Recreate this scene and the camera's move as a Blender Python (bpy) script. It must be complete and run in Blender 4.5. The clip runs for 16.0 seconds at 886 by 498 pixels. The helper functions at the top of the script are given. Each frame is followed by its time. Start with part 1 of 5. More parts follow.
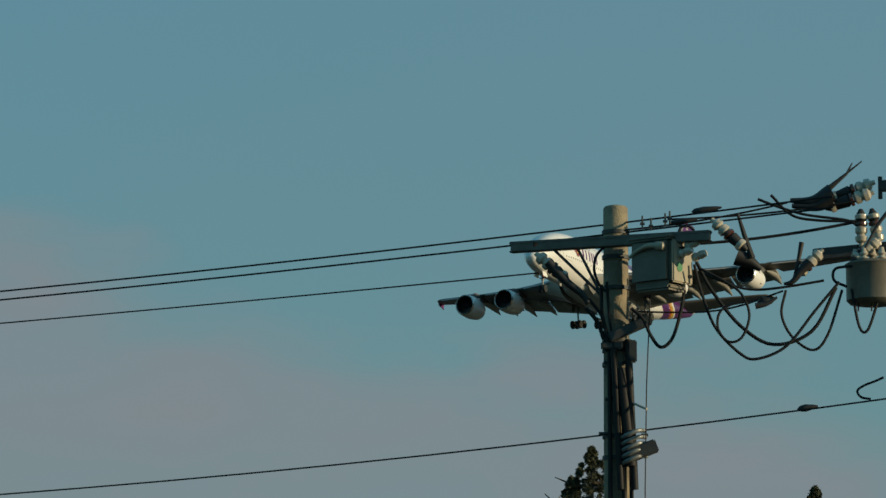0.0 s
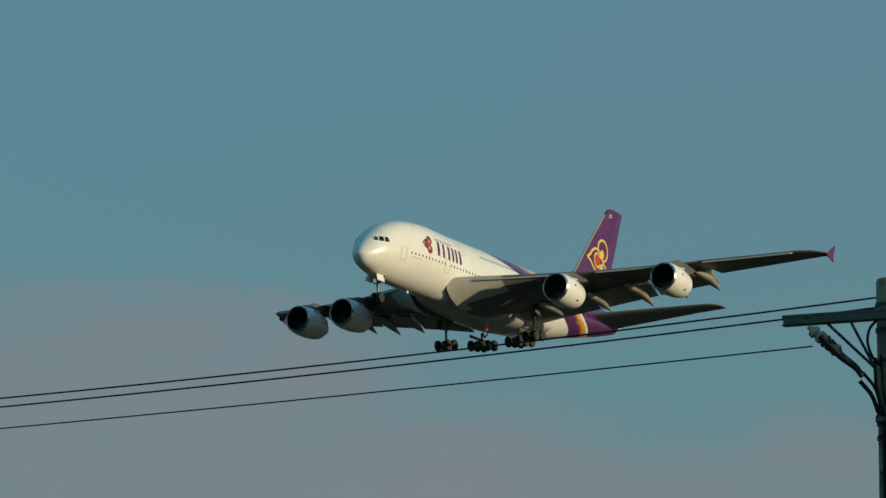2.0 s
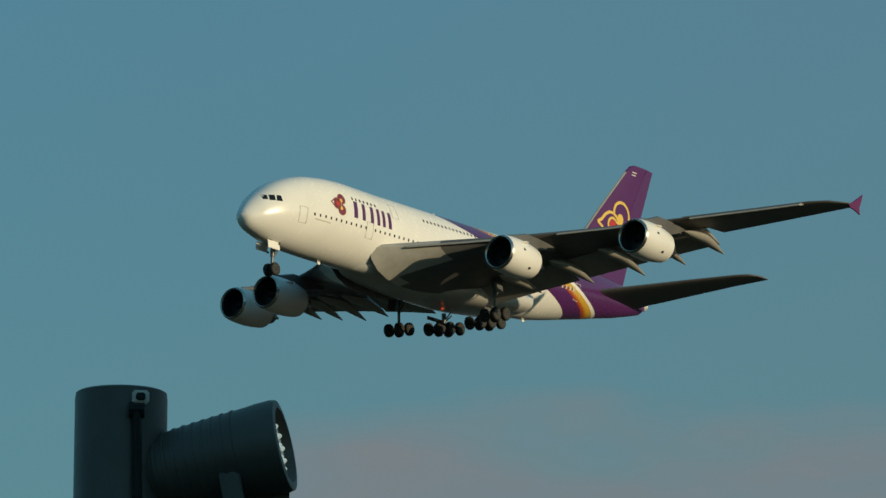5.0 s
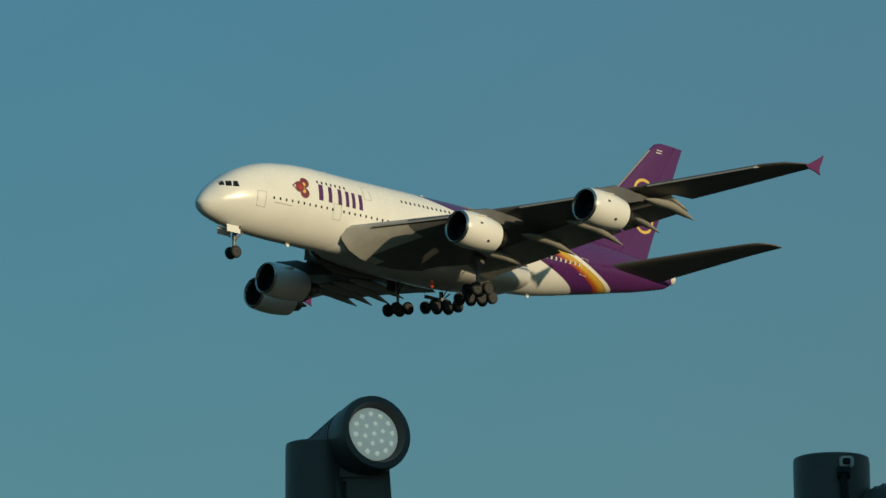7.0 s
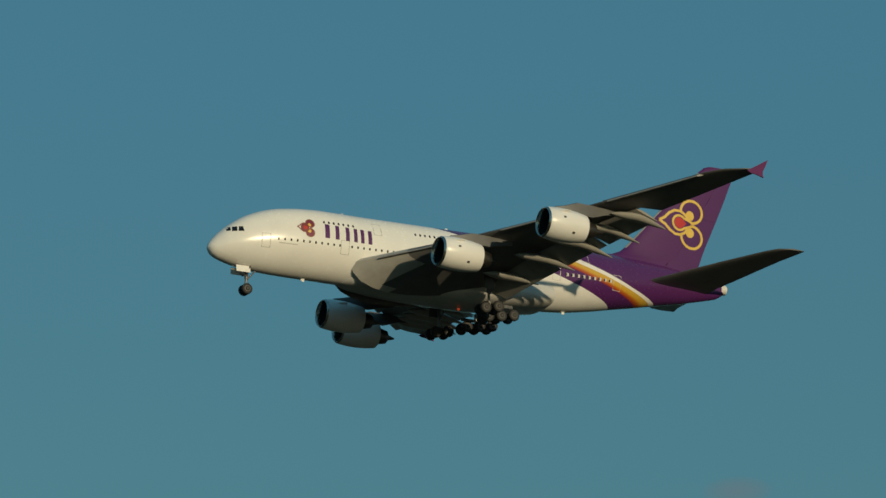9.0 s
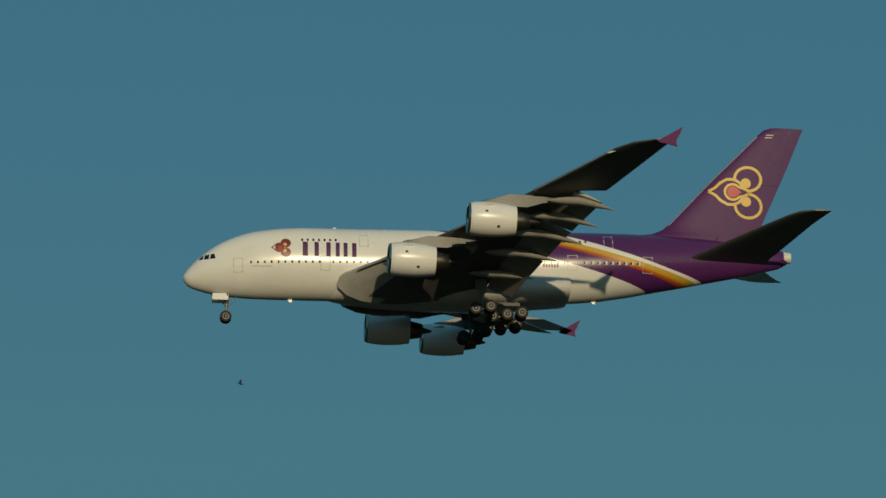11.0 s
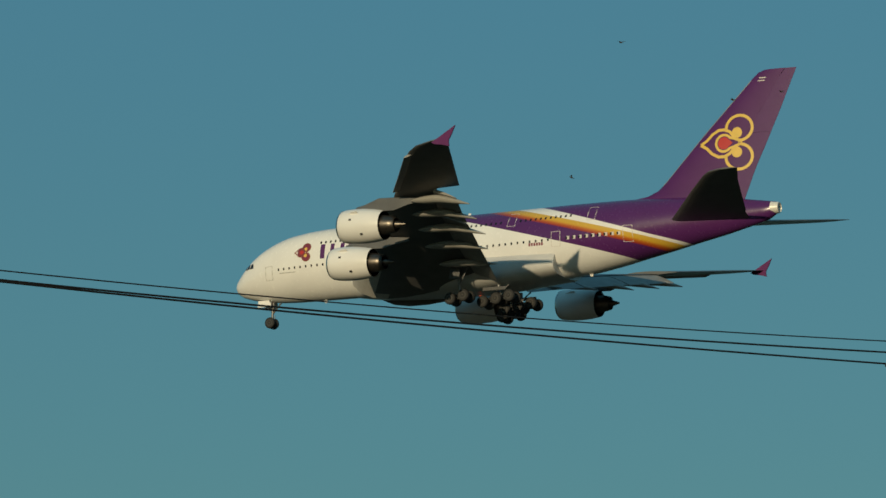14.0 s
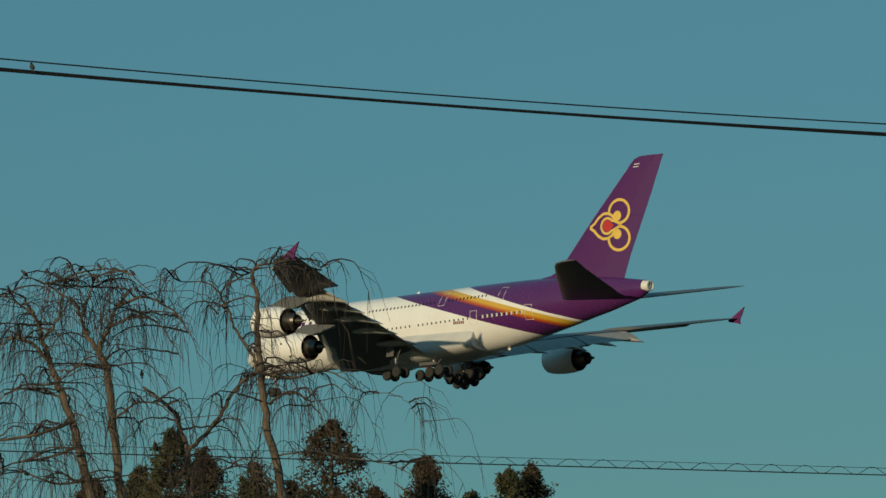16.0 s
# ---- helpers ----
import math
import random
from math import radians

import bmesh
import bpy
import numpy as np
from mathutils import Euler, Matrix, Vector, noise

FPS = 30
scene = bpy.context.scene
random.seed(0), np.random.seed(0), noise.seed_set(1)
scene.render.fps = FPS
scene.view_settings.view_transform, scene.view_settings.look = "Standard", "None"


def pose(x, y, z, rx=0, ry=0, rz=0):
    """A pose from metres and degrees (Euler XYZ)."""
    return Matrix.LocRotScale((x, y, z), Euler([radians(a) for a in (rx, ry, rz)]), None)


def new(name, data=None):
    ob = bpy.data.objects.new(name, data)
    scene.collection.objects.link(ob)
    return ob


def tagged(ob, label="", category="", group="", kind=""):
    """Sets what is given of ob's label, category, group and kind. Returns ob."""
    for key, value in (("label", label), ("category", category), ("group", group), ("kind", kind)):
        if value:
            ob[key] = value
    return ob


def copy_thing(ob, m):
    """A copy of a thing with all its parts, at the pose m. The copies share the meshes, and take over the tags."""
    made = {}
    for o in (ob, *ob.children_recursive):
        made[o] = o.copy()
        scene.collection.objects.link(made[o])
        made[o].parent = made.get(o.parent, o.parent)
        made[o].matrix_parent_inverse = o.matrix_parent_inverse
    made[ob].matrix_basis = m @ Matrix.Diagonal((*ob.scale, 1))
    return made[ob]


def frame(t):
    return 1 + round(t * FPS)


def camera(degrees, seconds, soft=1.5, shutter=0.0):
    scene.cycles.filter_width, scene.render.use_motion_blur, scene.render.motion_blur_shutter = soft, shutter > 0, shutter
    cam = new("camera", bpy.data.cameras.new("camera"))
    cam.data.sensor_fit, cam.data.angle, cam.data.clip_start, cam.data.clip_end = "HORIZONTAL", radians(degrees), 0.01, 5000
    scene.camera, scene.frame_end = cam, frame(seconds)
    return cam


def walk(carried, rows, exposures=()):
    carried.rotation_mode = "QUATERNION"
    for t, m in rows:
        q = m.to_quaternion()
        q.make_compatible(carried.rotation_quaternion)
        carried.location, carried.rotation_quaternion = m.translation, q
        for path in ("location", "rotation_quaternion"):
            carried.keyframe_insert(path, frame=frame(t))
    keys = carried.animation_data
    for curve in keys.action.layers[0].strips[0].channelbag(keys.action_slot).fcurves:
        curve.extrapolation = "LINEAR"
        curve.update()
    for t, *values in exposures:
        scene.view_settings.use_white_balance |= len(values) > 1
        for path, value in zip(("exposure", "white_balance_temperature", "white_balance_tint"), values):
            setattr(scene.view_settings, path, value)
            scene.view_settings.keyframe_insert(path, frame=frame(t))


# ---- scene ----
EYE_Z = 1.6


# the viewer steps back south-west by STEP on the way
STEP = Vector((-2.263, -2.263, 0.0))


def aim(bearing, tilt, roll, back=0.0, sink=0.0):
    """Camera pose: bearing clockwise from +y, tilt upwards, metres stepped back and lowered."""
    p = STEP.normalized() * back
    return pose(p.x, p.y, EYE_Z - sink, 0, 0, -bearing) @ pose(0, 0, 0, 90 + tilt) @ pose(0, 0, 0, 0, 0, roll)


cam = camera(12.7810, 16.0, soft=1.5)
walk(cam, [
    (0, aim(67.935, 9.515, -0.018, 0.00, 0.000)),
    (0.5, aim(66.703, 9.839, -0.250, 0.00, 0.000)),
    (1, aim(65.601, 9.918, 0.128, 0.00, 0.000)),
    (1.5, aim(64.495, 10.088, 0.494, 0.00, 0.000)),
    (2, aim(63.945, 10.615, 0.020, 0.00, 0.000)),
    (2.5, aim(62.850, 10.882, -0.102, 0.00, 0.000)),
    (3, aim(60.088, 11.155, -0.412, 0.00, 0.000)),
    (3.5, aim(58.790, 11.523, -0.035, 0.00, 0.000)),
    (4, aim(57.305, 11.836, 0.014, 0.00, 0.000)),
    (4.5, aim(55.676, 12.178, -0.013, 0.00, 0.000)),
    (5, aim(53.930, 12.551, -0.159, 0.03, 0.000)),
    (5.5, aim(52.034, 12.936, -0.369, 0.08, 0.010)),
    (6, aim(49.887, 13.297, -0.492, 0.20, 0.024)),
    (6.5, aim(47.505, 13.312, -0.222, 0.55, 0.066)),
    (7, aim(42.794, 12.951, -0.347, 1.45, 0.174)),
    (7.5, aim(39.732, 12.919, -0.512, 2.35, 0.282)),
    (8, aim(36.510, 12.872, -0.288, 2.90, 0.348)),
    (8.5, aim(31.948, 13.596, -0.316, 3.15, 0.378)),
    (9, aim(26.906, 14.274, -0.397, 3.20, 0.330)),
    (9.5, aim(21.471, 14.833, -0.497, 3.20, 0.200)),
    (10, aim(15.683, 15.200, -0.592, 3.20, 0.070)),
    (10.5, aim(9.578, 15.351, -0.658, 3.20, 0.000)),
    (11, aim(3.192, 15.309, -0.671, 3.20, 0.000)),
    (11.5, aim(-3.615, 15.138, -0.194, 3.20, 0.000)),
    (12, aim(-9.217, 14.711, -0.183, 3.20, 0.000)),
    (12.5, aim(-15.610, 14.270, -0.600, 3.20, 0.000)),
    (13, aim(-21.231, 13.640, -0.538, 3.20, 0.000)),
    (13.5, aim(-25.597, 13.127, -0.381, 3.20, 0.000)),
    (14, aim(-29.205, 11.765, 0.196, 3.20, 0.000)),
    (14.5, aim(-31.537, 11.693, 0.286, 3.20, 0.000)),
    (15, aim(-35.639, 11.053, -0.173, 3.20, 0.000)),
    (15.5, aim(-39.207, 10.212, 0.377, 3.20, 0.000)),
    (16, aim(-41.564, 9.587, -0.148, 3.20, 0.000)),
], exposures=[(0, -0.16), (1, -0.27), (3.5, -0.27), (5.5, -0.39), (7, -0.44), (8.5, -0.59), (10.5, -0.98), (11.5, -0.98), (12.0, -0.77), (12.5, -0.75), (13, -0.75), (14.5, -0.56), (15, -0.60), (16, -0.48)])

# ---- world and sun ----
SUN_BEARING, SUN_ELEV = 173.5, 9.5


def make_world():
    w = bpy.data.worlds.new("sky")
    scene.world = w
    w.use_nodes = True
    nt = w.node_tree
    N, L = nt.nodes, nt.links
    N.clear()
    out = N.new("ShaderNodeOutputWorld")
    bg = N.new("ShaderNodeBackground")
    sky = N.new("ShaderNodeTexSky")
    sky.sky_type = "NISHITA"
    sky.sun_disc = False
    sky.sun_elevation = radians(SUN_ELEV)
    sky.sun_rotation = radians(SUN_BEARING)
    sky.air_density, sky.dust_density, sky.ozone_density = 1.0, 0.6, 2.2
    tint = N.new("ShaderNodeMix")
    tint.data_type, tint.blend_type = "RGBA", "MULTIPLY"
    tint.inputs[0].default_value = 1.0
    tint.inputs[7].default_value = (*SKY_TINT, 1)
    L.new(sky.outputs[0], tint.inputs[6])
    # low bank of evening cloud towards +x
    co = N.new("ShaderNodeTexCoord")
    sep = N.new("ShaderNodeSeparateXYZ")
    L.new(co.outputs["Generated"], sep.inputs[0])
    mp = N.new("ShaderNodeMapping")
    mp.inputs["Scale"].default_value = (9, 9, 26)
    L.new(co.outputs["Generated"], mp.inputs[0])
    noi = N.new("ShaderNodeTexNoise")
    noi.inputs["Scale"].default_value = 1.0
    noi.inputs["Detail"].default_value = 5.0
    L.new(mp.outputs[0], noi.inputs[0])

    def math_(op, a, b=None, clamp=False):
        n = N.new("ShaderNodeMath")
        n.operation, n.use_clamp = op, clamp
        for i, v in enumerate((a, b)):
            if v is None:
                continue
            if isinstance(v, (int, float)):
                n.inputs[i].default_value = v
            else:
                L.new(v, n.inputs[i])
        return n.outputs[0]

    # even blue of the far evening sky
    even = N.new("ShaderNodeMix")
    even.data_type = "RGBA"
    even.inputs[0].default_value = 0.6
    rise = N.new("ShaderNodeMix")
    rise.data_type = "RGBA"
    rise.inputs[6].default_value, rise.inputs[7].default_value = (*SKY_LOW, 1), (*SKY_HIGH, 1)
    L.new(math_("MULTIPLY", math_("SUBTRACT", sep.outputs[2], 0.11), 5.5, True), rise.inputs[0])
    L.new(rise.outputs[2], even.inputs[7])
    L.new(tint.outputs[2], even.inputs[6])
    # cloud top height, uneven, sinking to the right
    dx = math_("SUBTRACT", sep.outputs[0], 0.8)
    top = math_("SUBTRACT", math_("ADD", math_("MULTIPLY", noi.outputs[0], 0.075), 0.152), math_("MULTIPLY", math_("MULTIPLY", dx, dx), 2.5))
    low = math_("MULTIPLY", math_("SUBTRACT", top, sep.outputs[2]), 34.0, True)
    side = math_("MULTIPLY", math_("SUBTRACT", sep.outputs[0], 0.715), 14.0, True)
    haze = math_("MULTIPLY", math_("SUBTRACT", sep.outputs[0], 0.55), 0.75, True)
    puff = math_("ADD", math_("MULTIPLY", noi.outputs[0], 0.8), 0.45, True)
    # one faint low wisp north-east
    wx = math_("MULTIPLY", math_("SUBTRACT", sep.outputs[0], 0.509), 125.0)
    wz = math_("MULTIPLY", math_("SUBTRACT", sep.outputs[2], 0.186), 270.0)
    wisp = math_("SUBTRACT", 1.0, math_("ADD", math_("MULTIPLY", wx, wx), math_("MULTIPLY", wz, wz)), True)
    wisp = math_("MULTIPLY", math_("MULTIPLY", wisp, noi.outputs[0]), 0.9)
    fac = math_("MAXIMUM", math_("MAXIMUM", math_("MULTIPLY", math_("MULTIPLY", low, side), puff), haze), wisp)
    mix = N.new("ShaderNodeMix")
    mix.data_type = "RGBA"
    L.new(fac, mix.inputs[0])
    L.new(even.outputs[2], mix.inputs[6])
    mix.inputs[7].default_value = (*CLOUD, 1)
    L.new(mix.outputs[2], bg.inputs[0])
    bg.inputs[1].default_value = SKY_STRENGTH
    L.new(bg.outputs[0], out.inputs[0])


SKY_TINT, CLOUD, SKY_LOW, SKY_HIGH, SKY_STRENGTH = (0.64, 1.02, 0.95), (2.38, 2.74, 2.98), (1.18, 3.2, 3.54), (1.03, 3.4, 4.78), 0.1
make_world()
sun_data = bpy.data.lights.new("sun", "SUN")
sun_data.energy, sun_data.angle, sun_data.color = 4.2, radians(0.5), (1.0, 0.81, 0.50)
sun = new("sun", sun_data)
sun.matrix_world = pose(0, 0, 300, 0, 0, -SUN_BEARING) @ pose(0, 0, 0, SUN_ELEV + 90, 0, 0) @ pose(0, 0, 0, 0, 180, 0)


# ---- materials ----
def material(name, color, rough=0.5, metal=0.0, vary=0.12, scale=2.0, bump=0.0, bump_scale=30.0, coat=0.0, spec=0.5, second=None):
    m = bpy.data.materials.new(name)
    m.use_nodes = True
    N, L = m.node_tree.nodes, m.node_tree.links
    b = N["Principled BSDF"]
    b.inputs["Roughness"].default_value = rough
    b.inputs["Metallic"].default_value = metal
    b.inputs["Coat Weight"].default_value = coat
    b.inputs["Specular IOR Level"].default_value = spec
    co = N.new("ShaderNodeTexCoord")
    n1 = N.new("ShaderNodeTexNoise")
    n1.inputs["Scale"].default_value = scale
    n1.inputs["Detail"].default_value = 6
    L.new(co.outputs["Object"], n1.inputs[0])
    ramp = N.new("ShaderNodeValToRGB")
    lo = second or [c * (1 - vary) for c in color]
    ramp.color_ramp.elements[0].position, ramp.color_ramp.elements[1].position = 0.3, 0.7
    ramp.color_ramp.elements[0].color = (*lo, 1)
    ramp.color_ramp.elements[1].color = (*color, 1)
    L.new(n1.outputs[0], ramp.inputs[0])
    L.new(ramp.outputs[0], b.inputs["Base Color"])
    n2 = N.new("ShaderNodeTexNoise")
    n2.inputs["Scale"].default_value = scale * 7
    n2.inputs["Detail"].default_value = 3
    L.new(co.outputs["Object"], n2.inputs[0])
    mr = N.new("ShaderNodeMapRange")
    mr.inputs[3].default_value, mr.inputs[4].default_value = max(0.02, rough * 0.8), min(1, rough * 1.2)
    L.new(n2.outputs[0], mr.inputs[0])
    L.new(mr.outputs[0], b.inputs["Roughness"])
    if bump:
        n3 = N.new("ShaderNodeTexNoise")
        n3.inputs["Scale"].default_value = bump_scale
        L.new(co.outputs["Object"], n3.inputs[0])
        bp = N.new("ShaderNodeBump")
        bp.inputs["Strength"].default_value = bump
        bp.inputs["Distance"].default_value = 0.02
        L.new(n3.outputs[0], bp.inputs["Height"])
        L.new(bp.outputs[0], b.inputs["Normal"])
    return m


WHITE = (0.80, 0.79, 0.76)
PURPLE = (0.085, 0.018, 0.115)
GOLD = (0.62, 0.36, 0.035)


def livery():
    """White body paint with slanting purple, gold and white bands towards the tail."""
    m = material("body_livery_paint", WHITE, 0.26, vary=0.06, scale=0.35, coat=0.4)
    N, L = m.node_tree.nodes, m.node_tree.links
    b = N["Principled BSDF"]
    old = b.inputs["Base Color"].links[0].from_socket
    co = N.new("ShaderNodeTexCoord")
    sep = N.new("ShaderNodeSeparateXYZ")
    L.new(co.outputs["Object"], sep.inputs[0])
    a = N.new("ShaderNodeMath")
    a.operation = "MULTIPLY_ADD"
    L.new(sep.outputs[2], a.inputs[0])
    a.inputs[1].default_value = 1 / 0.265
    a.inputs[2].default_value = -40.7
    c = N.new("ShaderNodeMath")
    c.operation = "SUBTRACT"
    L.new(a.outputs[0], c.inputs[0])
    L.new(sep.outputs[0], c.inputs[1])
    d = N.new("ShaderNodeMath")
    d.operation = "DIVIDE"
    L.new(c.outputs[0], d.inputs[0])
    d.inputs[1].default_value = 20.0
    ramp = N.new("ShaderNodeValToRGB")
    e = ramp.color_ramp.elements
    stops = [(0.0, WHITE), (0.165, WHITE), (0.172, PURPLE), (0.475, PURPLE), (0.495, (0.30, 0.035, 0.02)), (0.545, (0.46, 0.12, 0.015)),
             (0.60, GOLD), (0.682, (0.58, 0.38, 0.06)), (0.69, WHITE), (0.768, WHITE), (0.775, PURPLE)]
    e[0].position, e[0].color = stops[0][0], (*stops[0][1], 1)
    e[1].position, e[1].color = stops[-1][0], (*stops[-1][1], 1)
    for p, col in stops[1:-1]:
        k = e.new(p)
        k.color = (*col, 1)
    # the white band is broad at the crown and narrows towards the tail

    def calc(op, p, q):
        n = N.new("ShaderNodeMath")
        n.operation = op
        for k, v in enumerate((p, q)):
            if isinstance(v, float):
                n.inputs[k].default_value = v
            else:
                L.new(v, n.inputs[k])
        return n.outputs[0]
    past = calc("MAXIMUM", calc("SUBTRACT", d.outputs[0], 0.688), 0.0)
    slim = calc("ADD", calc("MULTIPLY", calc("MAXIMUM", sep.outputs[2], 0.0), 0.27), 0.75)
    L.new(calc("ADD", calc("MINIMUM", d.outputs[0], 0.688), calc("DIVIDE", past, slim)), ramp.inputs[0])
    mix = N.new("ShaderNodeMix")
    mix.data_type, mix.blend_type = "RGBA", "MULTIPLY"
    mix.inputs[0].default_value = 1
    # grime from the white ramp, normalised
    L.new(ramp.outputs[0], mix.inputs[6])
    g = N.new("ShaderNodeMix")
    g.data_type, g.blend_type = "RGBA", "DIVIDE"
    g.inputs[0].default_value = 1
    L.new(old, g.inputs[6])
    g.inputs[7].default_value = (*WHITE, 1)
    L.new(g.outputs[2], mix.inputs[7])
    L.new(mix.outputs[2], b.inputs["Base Color"])
    return m


M_BODY = livery()
M_WHITE = material("white_aircraft_paint", WHITE, 0.3, vary=0.05, scale=0.5, coat=0.3)
M_PURPLE = material("purple_aircraft_paint", PURPLE, 0.5, vary=0.1, scale=0.6, spec=0.3)
M_RUDDER = material("glossy_purple_rudder_paint", PURPLE, 0.5, vary=0.1, scale=0.6, bump=0.12, bump_scale=1.6, spec=0.3, coat=0.3)
_r = M_RUDDER.node_tree.nodes["Principled BSDF"]
_r.inputs["Coat Roughness"].default_value = 0.12
M_RUDDER.node_tree.links.new(_r.inputs["Normal"].links[0].from_socket, _r.inputs["Coat Normal"])
M_MAGENTA = material("magenta_winglet_paint", (0.11, 0.016, 0.10), 0.65, vary=0.1, scale=1.5, spec=0.3)
# wing grey darkened to carry the shade under wings, pylons and tailplane
M_WING_SHADE = material("shade_darkened_wing_grey", (0.115, 0.115, 0.115), 0.42, vary=0.22, scale=0.7)
M_FLAP = material("light_grey_flap_paint", (0.3, 0.295, 0.28), 0.45, vary=0.2, scale=1.0)
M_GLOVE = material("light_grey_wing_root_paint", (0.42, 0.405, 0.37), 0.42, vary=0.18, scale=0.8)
M_FAIR = material("grey_fairing_paint", (0.36, 0.35, 0.32), 0.4, vary=0.15, scale=1.2)
M_BELLY = material("light_grey_belly_paint", (0.56, 0.555, 0.535), 0.32, vary=0.15, scale=0.5, coat=0.2)
M_GOLD = material("gold_emblem_paint", (0.74, 0.50, 0.10), 0.38, vary=0.08, scale=2)
M_RED = material("red_emblem_paint", (0.5, 0.035, 0.03), 0.35, vary=0.08, scale=2)
M_MAROON = material("maroon_emblem_paint", (0.20, 0.03, 0.06), 0.35, vary=0.08, scale=2)
M_UMBER = material("umber_emblem_paint", (0.22, 0.06, 0.035), 0.35, vary=0.08, scale=2)
M_LIP = material("polished_metal_lip", (0.55, 0.53, 0.5), 0.25, metal=1.0, vary=0.1, scale=3)
# near-white colour stands in for the sun glint on the tail exhaust
M_TAILEND = material("glint_whitened_tailcone", (0.84, 0.81, 0.74), 0.3, metal=0.15, vary=0.12, scale=3)
M_DARK = material("dark_duct", (0.015, 0.015, 0.017), 0.6, vary=0.3, scale=3)
M_FAN = material("fan_titanium", (0.05, 0.05, 0.055), 0.4, metal=0.6, vary=0.2, scale=4)
M_NOZZLE = material("burnt_nozzle_metal", (0.16, 0.14, 0.12), 0.38, metal=0.9, vary=0.35, scale=3)
M_GLASS = material("dark_window_glass", (0.012, 0.014, 0.018), 0.12, vary=0.2, scale=4)
M_TYRE = material("black_tyre_rubber", (0.022, 0.022, 0.022), 0.75, vary=0.3, scale=6, bump=0.3)
M_HUB = material("wheel_hub_metal", (0.075, 0.072, 0.068), 0.45, metal=0.5, vary=0.2, scale=6)
M_STRUT = material("gear_strut_metal", (0.2, 0.2, 0.2), 0.45, metal=0.5, vary=0.25, scale=4)
M_LINE = material("panel_line_grey", (0.45, 0.44, 0.41), 0.5, vary=0.15, scale=3)
M_PALE = material("pale_door_line", (0.62, 0.58, 0.55), 0.5, vary=0.1, scale=3)
M_CONC = material("weathered_pole_concrete", (0.31, 0.255, 0.165), 0.85, vary=0.0, scale=5, bump=0.4, bump_scale=60, second=(0.13, 0.11, 0.08))
M_STEEL = material("dull_weathered_steel", (0.065, 0.068, 0.068), 0.6, metal=0.3, vary=0.35, scale=9, bump=0.1)
M_ARM = material("weathered_grey_steel", (0.15, 0.14, 0.12), 0.6, metal=0.2, vary=0.35, scale=9, bump=0.1)
M_BLACK = material("black_cable_sheath", (0.016, 0.016, 0.017), 0.6, vary=0.3, scale=12, spec=0.25)
M_TRAFO = material("beige_grey_enamel", (0.16, 0.145, 0.11), 0.45, vary=0.0, scale=6, second=(0.11, 0.1, 0.08), bump=0.08)
# paler enamel for the bushing and the painted-in sunlit end of the switch box
M_COVER = material("pale_beige_enamel", (0.36, 0.31, 0.22), 0.5, vary=0.0, scale=6, second=(0.3, 0.28, 0.22), bump=0.08)
M_GALV = material("pale_galvanised_steel", (0.26, 0.27, 0.26), 0.5, metal=0.4, vary=0.3, scale=9)
M_PORC = material("glazed_porcelain_white", (0.52, 0.47, 0.38), 0.25, vary=0.2, scale=18, coat=0.5)
M_BROWN = material("brown_glazed_band", (0.10, 0.035, 0.02), 0.25, vary=0.2, scale=18, coat=0.4)
M_RUBBER = material("black_insulating_cover", (0.02, 0.02, 0.021), 0.6, vary=0.3, scale=15)
M_LAMPBODY = material("dark_grey_lamp_enamel", (0.085, 0.078, 0.072), 0.45, vary=0.25, scale=12, bump=0.05)
M_PLASTER = material("plain_wall_plaster", (0.5, 0.46, 0.4), 0.9, vary=0.25, scale=1.5, bump=0.3)
M_LENS = material("frosted_led_lens", (0.86, 0.86, 0.78), 0.25, vary=0.12, scale=30, coat=0.5)
M_LED = material("led_dome_glass", (0.9, 0.92, 0.86), 0.15, vary=0.05, scale=40, coat=0.6)
for _m, _g in ((M_LENS, 0.20), (M_LED, 0.42)):
    _e = _m.node_tree.nodes["Principled BSDF"]
    _e.inputs["Emission Color"].default_value, _e.inputs["Emission Strength"].default_value = (0.86, 1.0, 0.84, 1), _g
M_GREEN = material("green_label", (0.05, 0.22, 0.10), 0.5, vary=0.1, scale=20)
M_BARK = material("grey_brown_bark", (0.15, 0.115, 0.08), 0.9, vary=0.0, scale=4, second=(0.07, 0.052, 0.038), bump=0.5, bump_scale=25)
M_TWIG = material("bare_reddish_twigs", (0.052, 0.036, 0.03), 0.85, vary=0.3, scale=3)
M_NEEDLE = material("dull_olive_needles", (0.075, 0.072, 0.028), 0.85, vary=0.0, scale=1.1, second=(0.03, 0.034, 0.016))
M_RUST = material("russet_foliage", (0.06, 0.042, 0.022), 0.85, vary=0.0, scale=1.1, second=(0.035, 0.03, 0.015))
M_GRASS = material("winter_grass", (0.034, 0.033, 0.016), 0.95, vary=0.0, scale=0.4, second=(0.02, 0.023, 0.011), bump=0.5, bump_scale=8)
M_FEATHER = material("dark_grey_feathers", (0.045, 0.04, 0.037), 0.8, vary=0.3, scale=25)
M_BEACON = material("beacon_glass", (0.5, 0.03, 0.01), 0.2, vary=0.05, scale=5)
_e = M_BEACON.node_tree.nodes["Principled BSDF"]
_e.inputs["Emission Color"].default_value, _e.inputs["Emission Strength"].default_value = (1.0, 0.12, 0.03, 1), 0.5


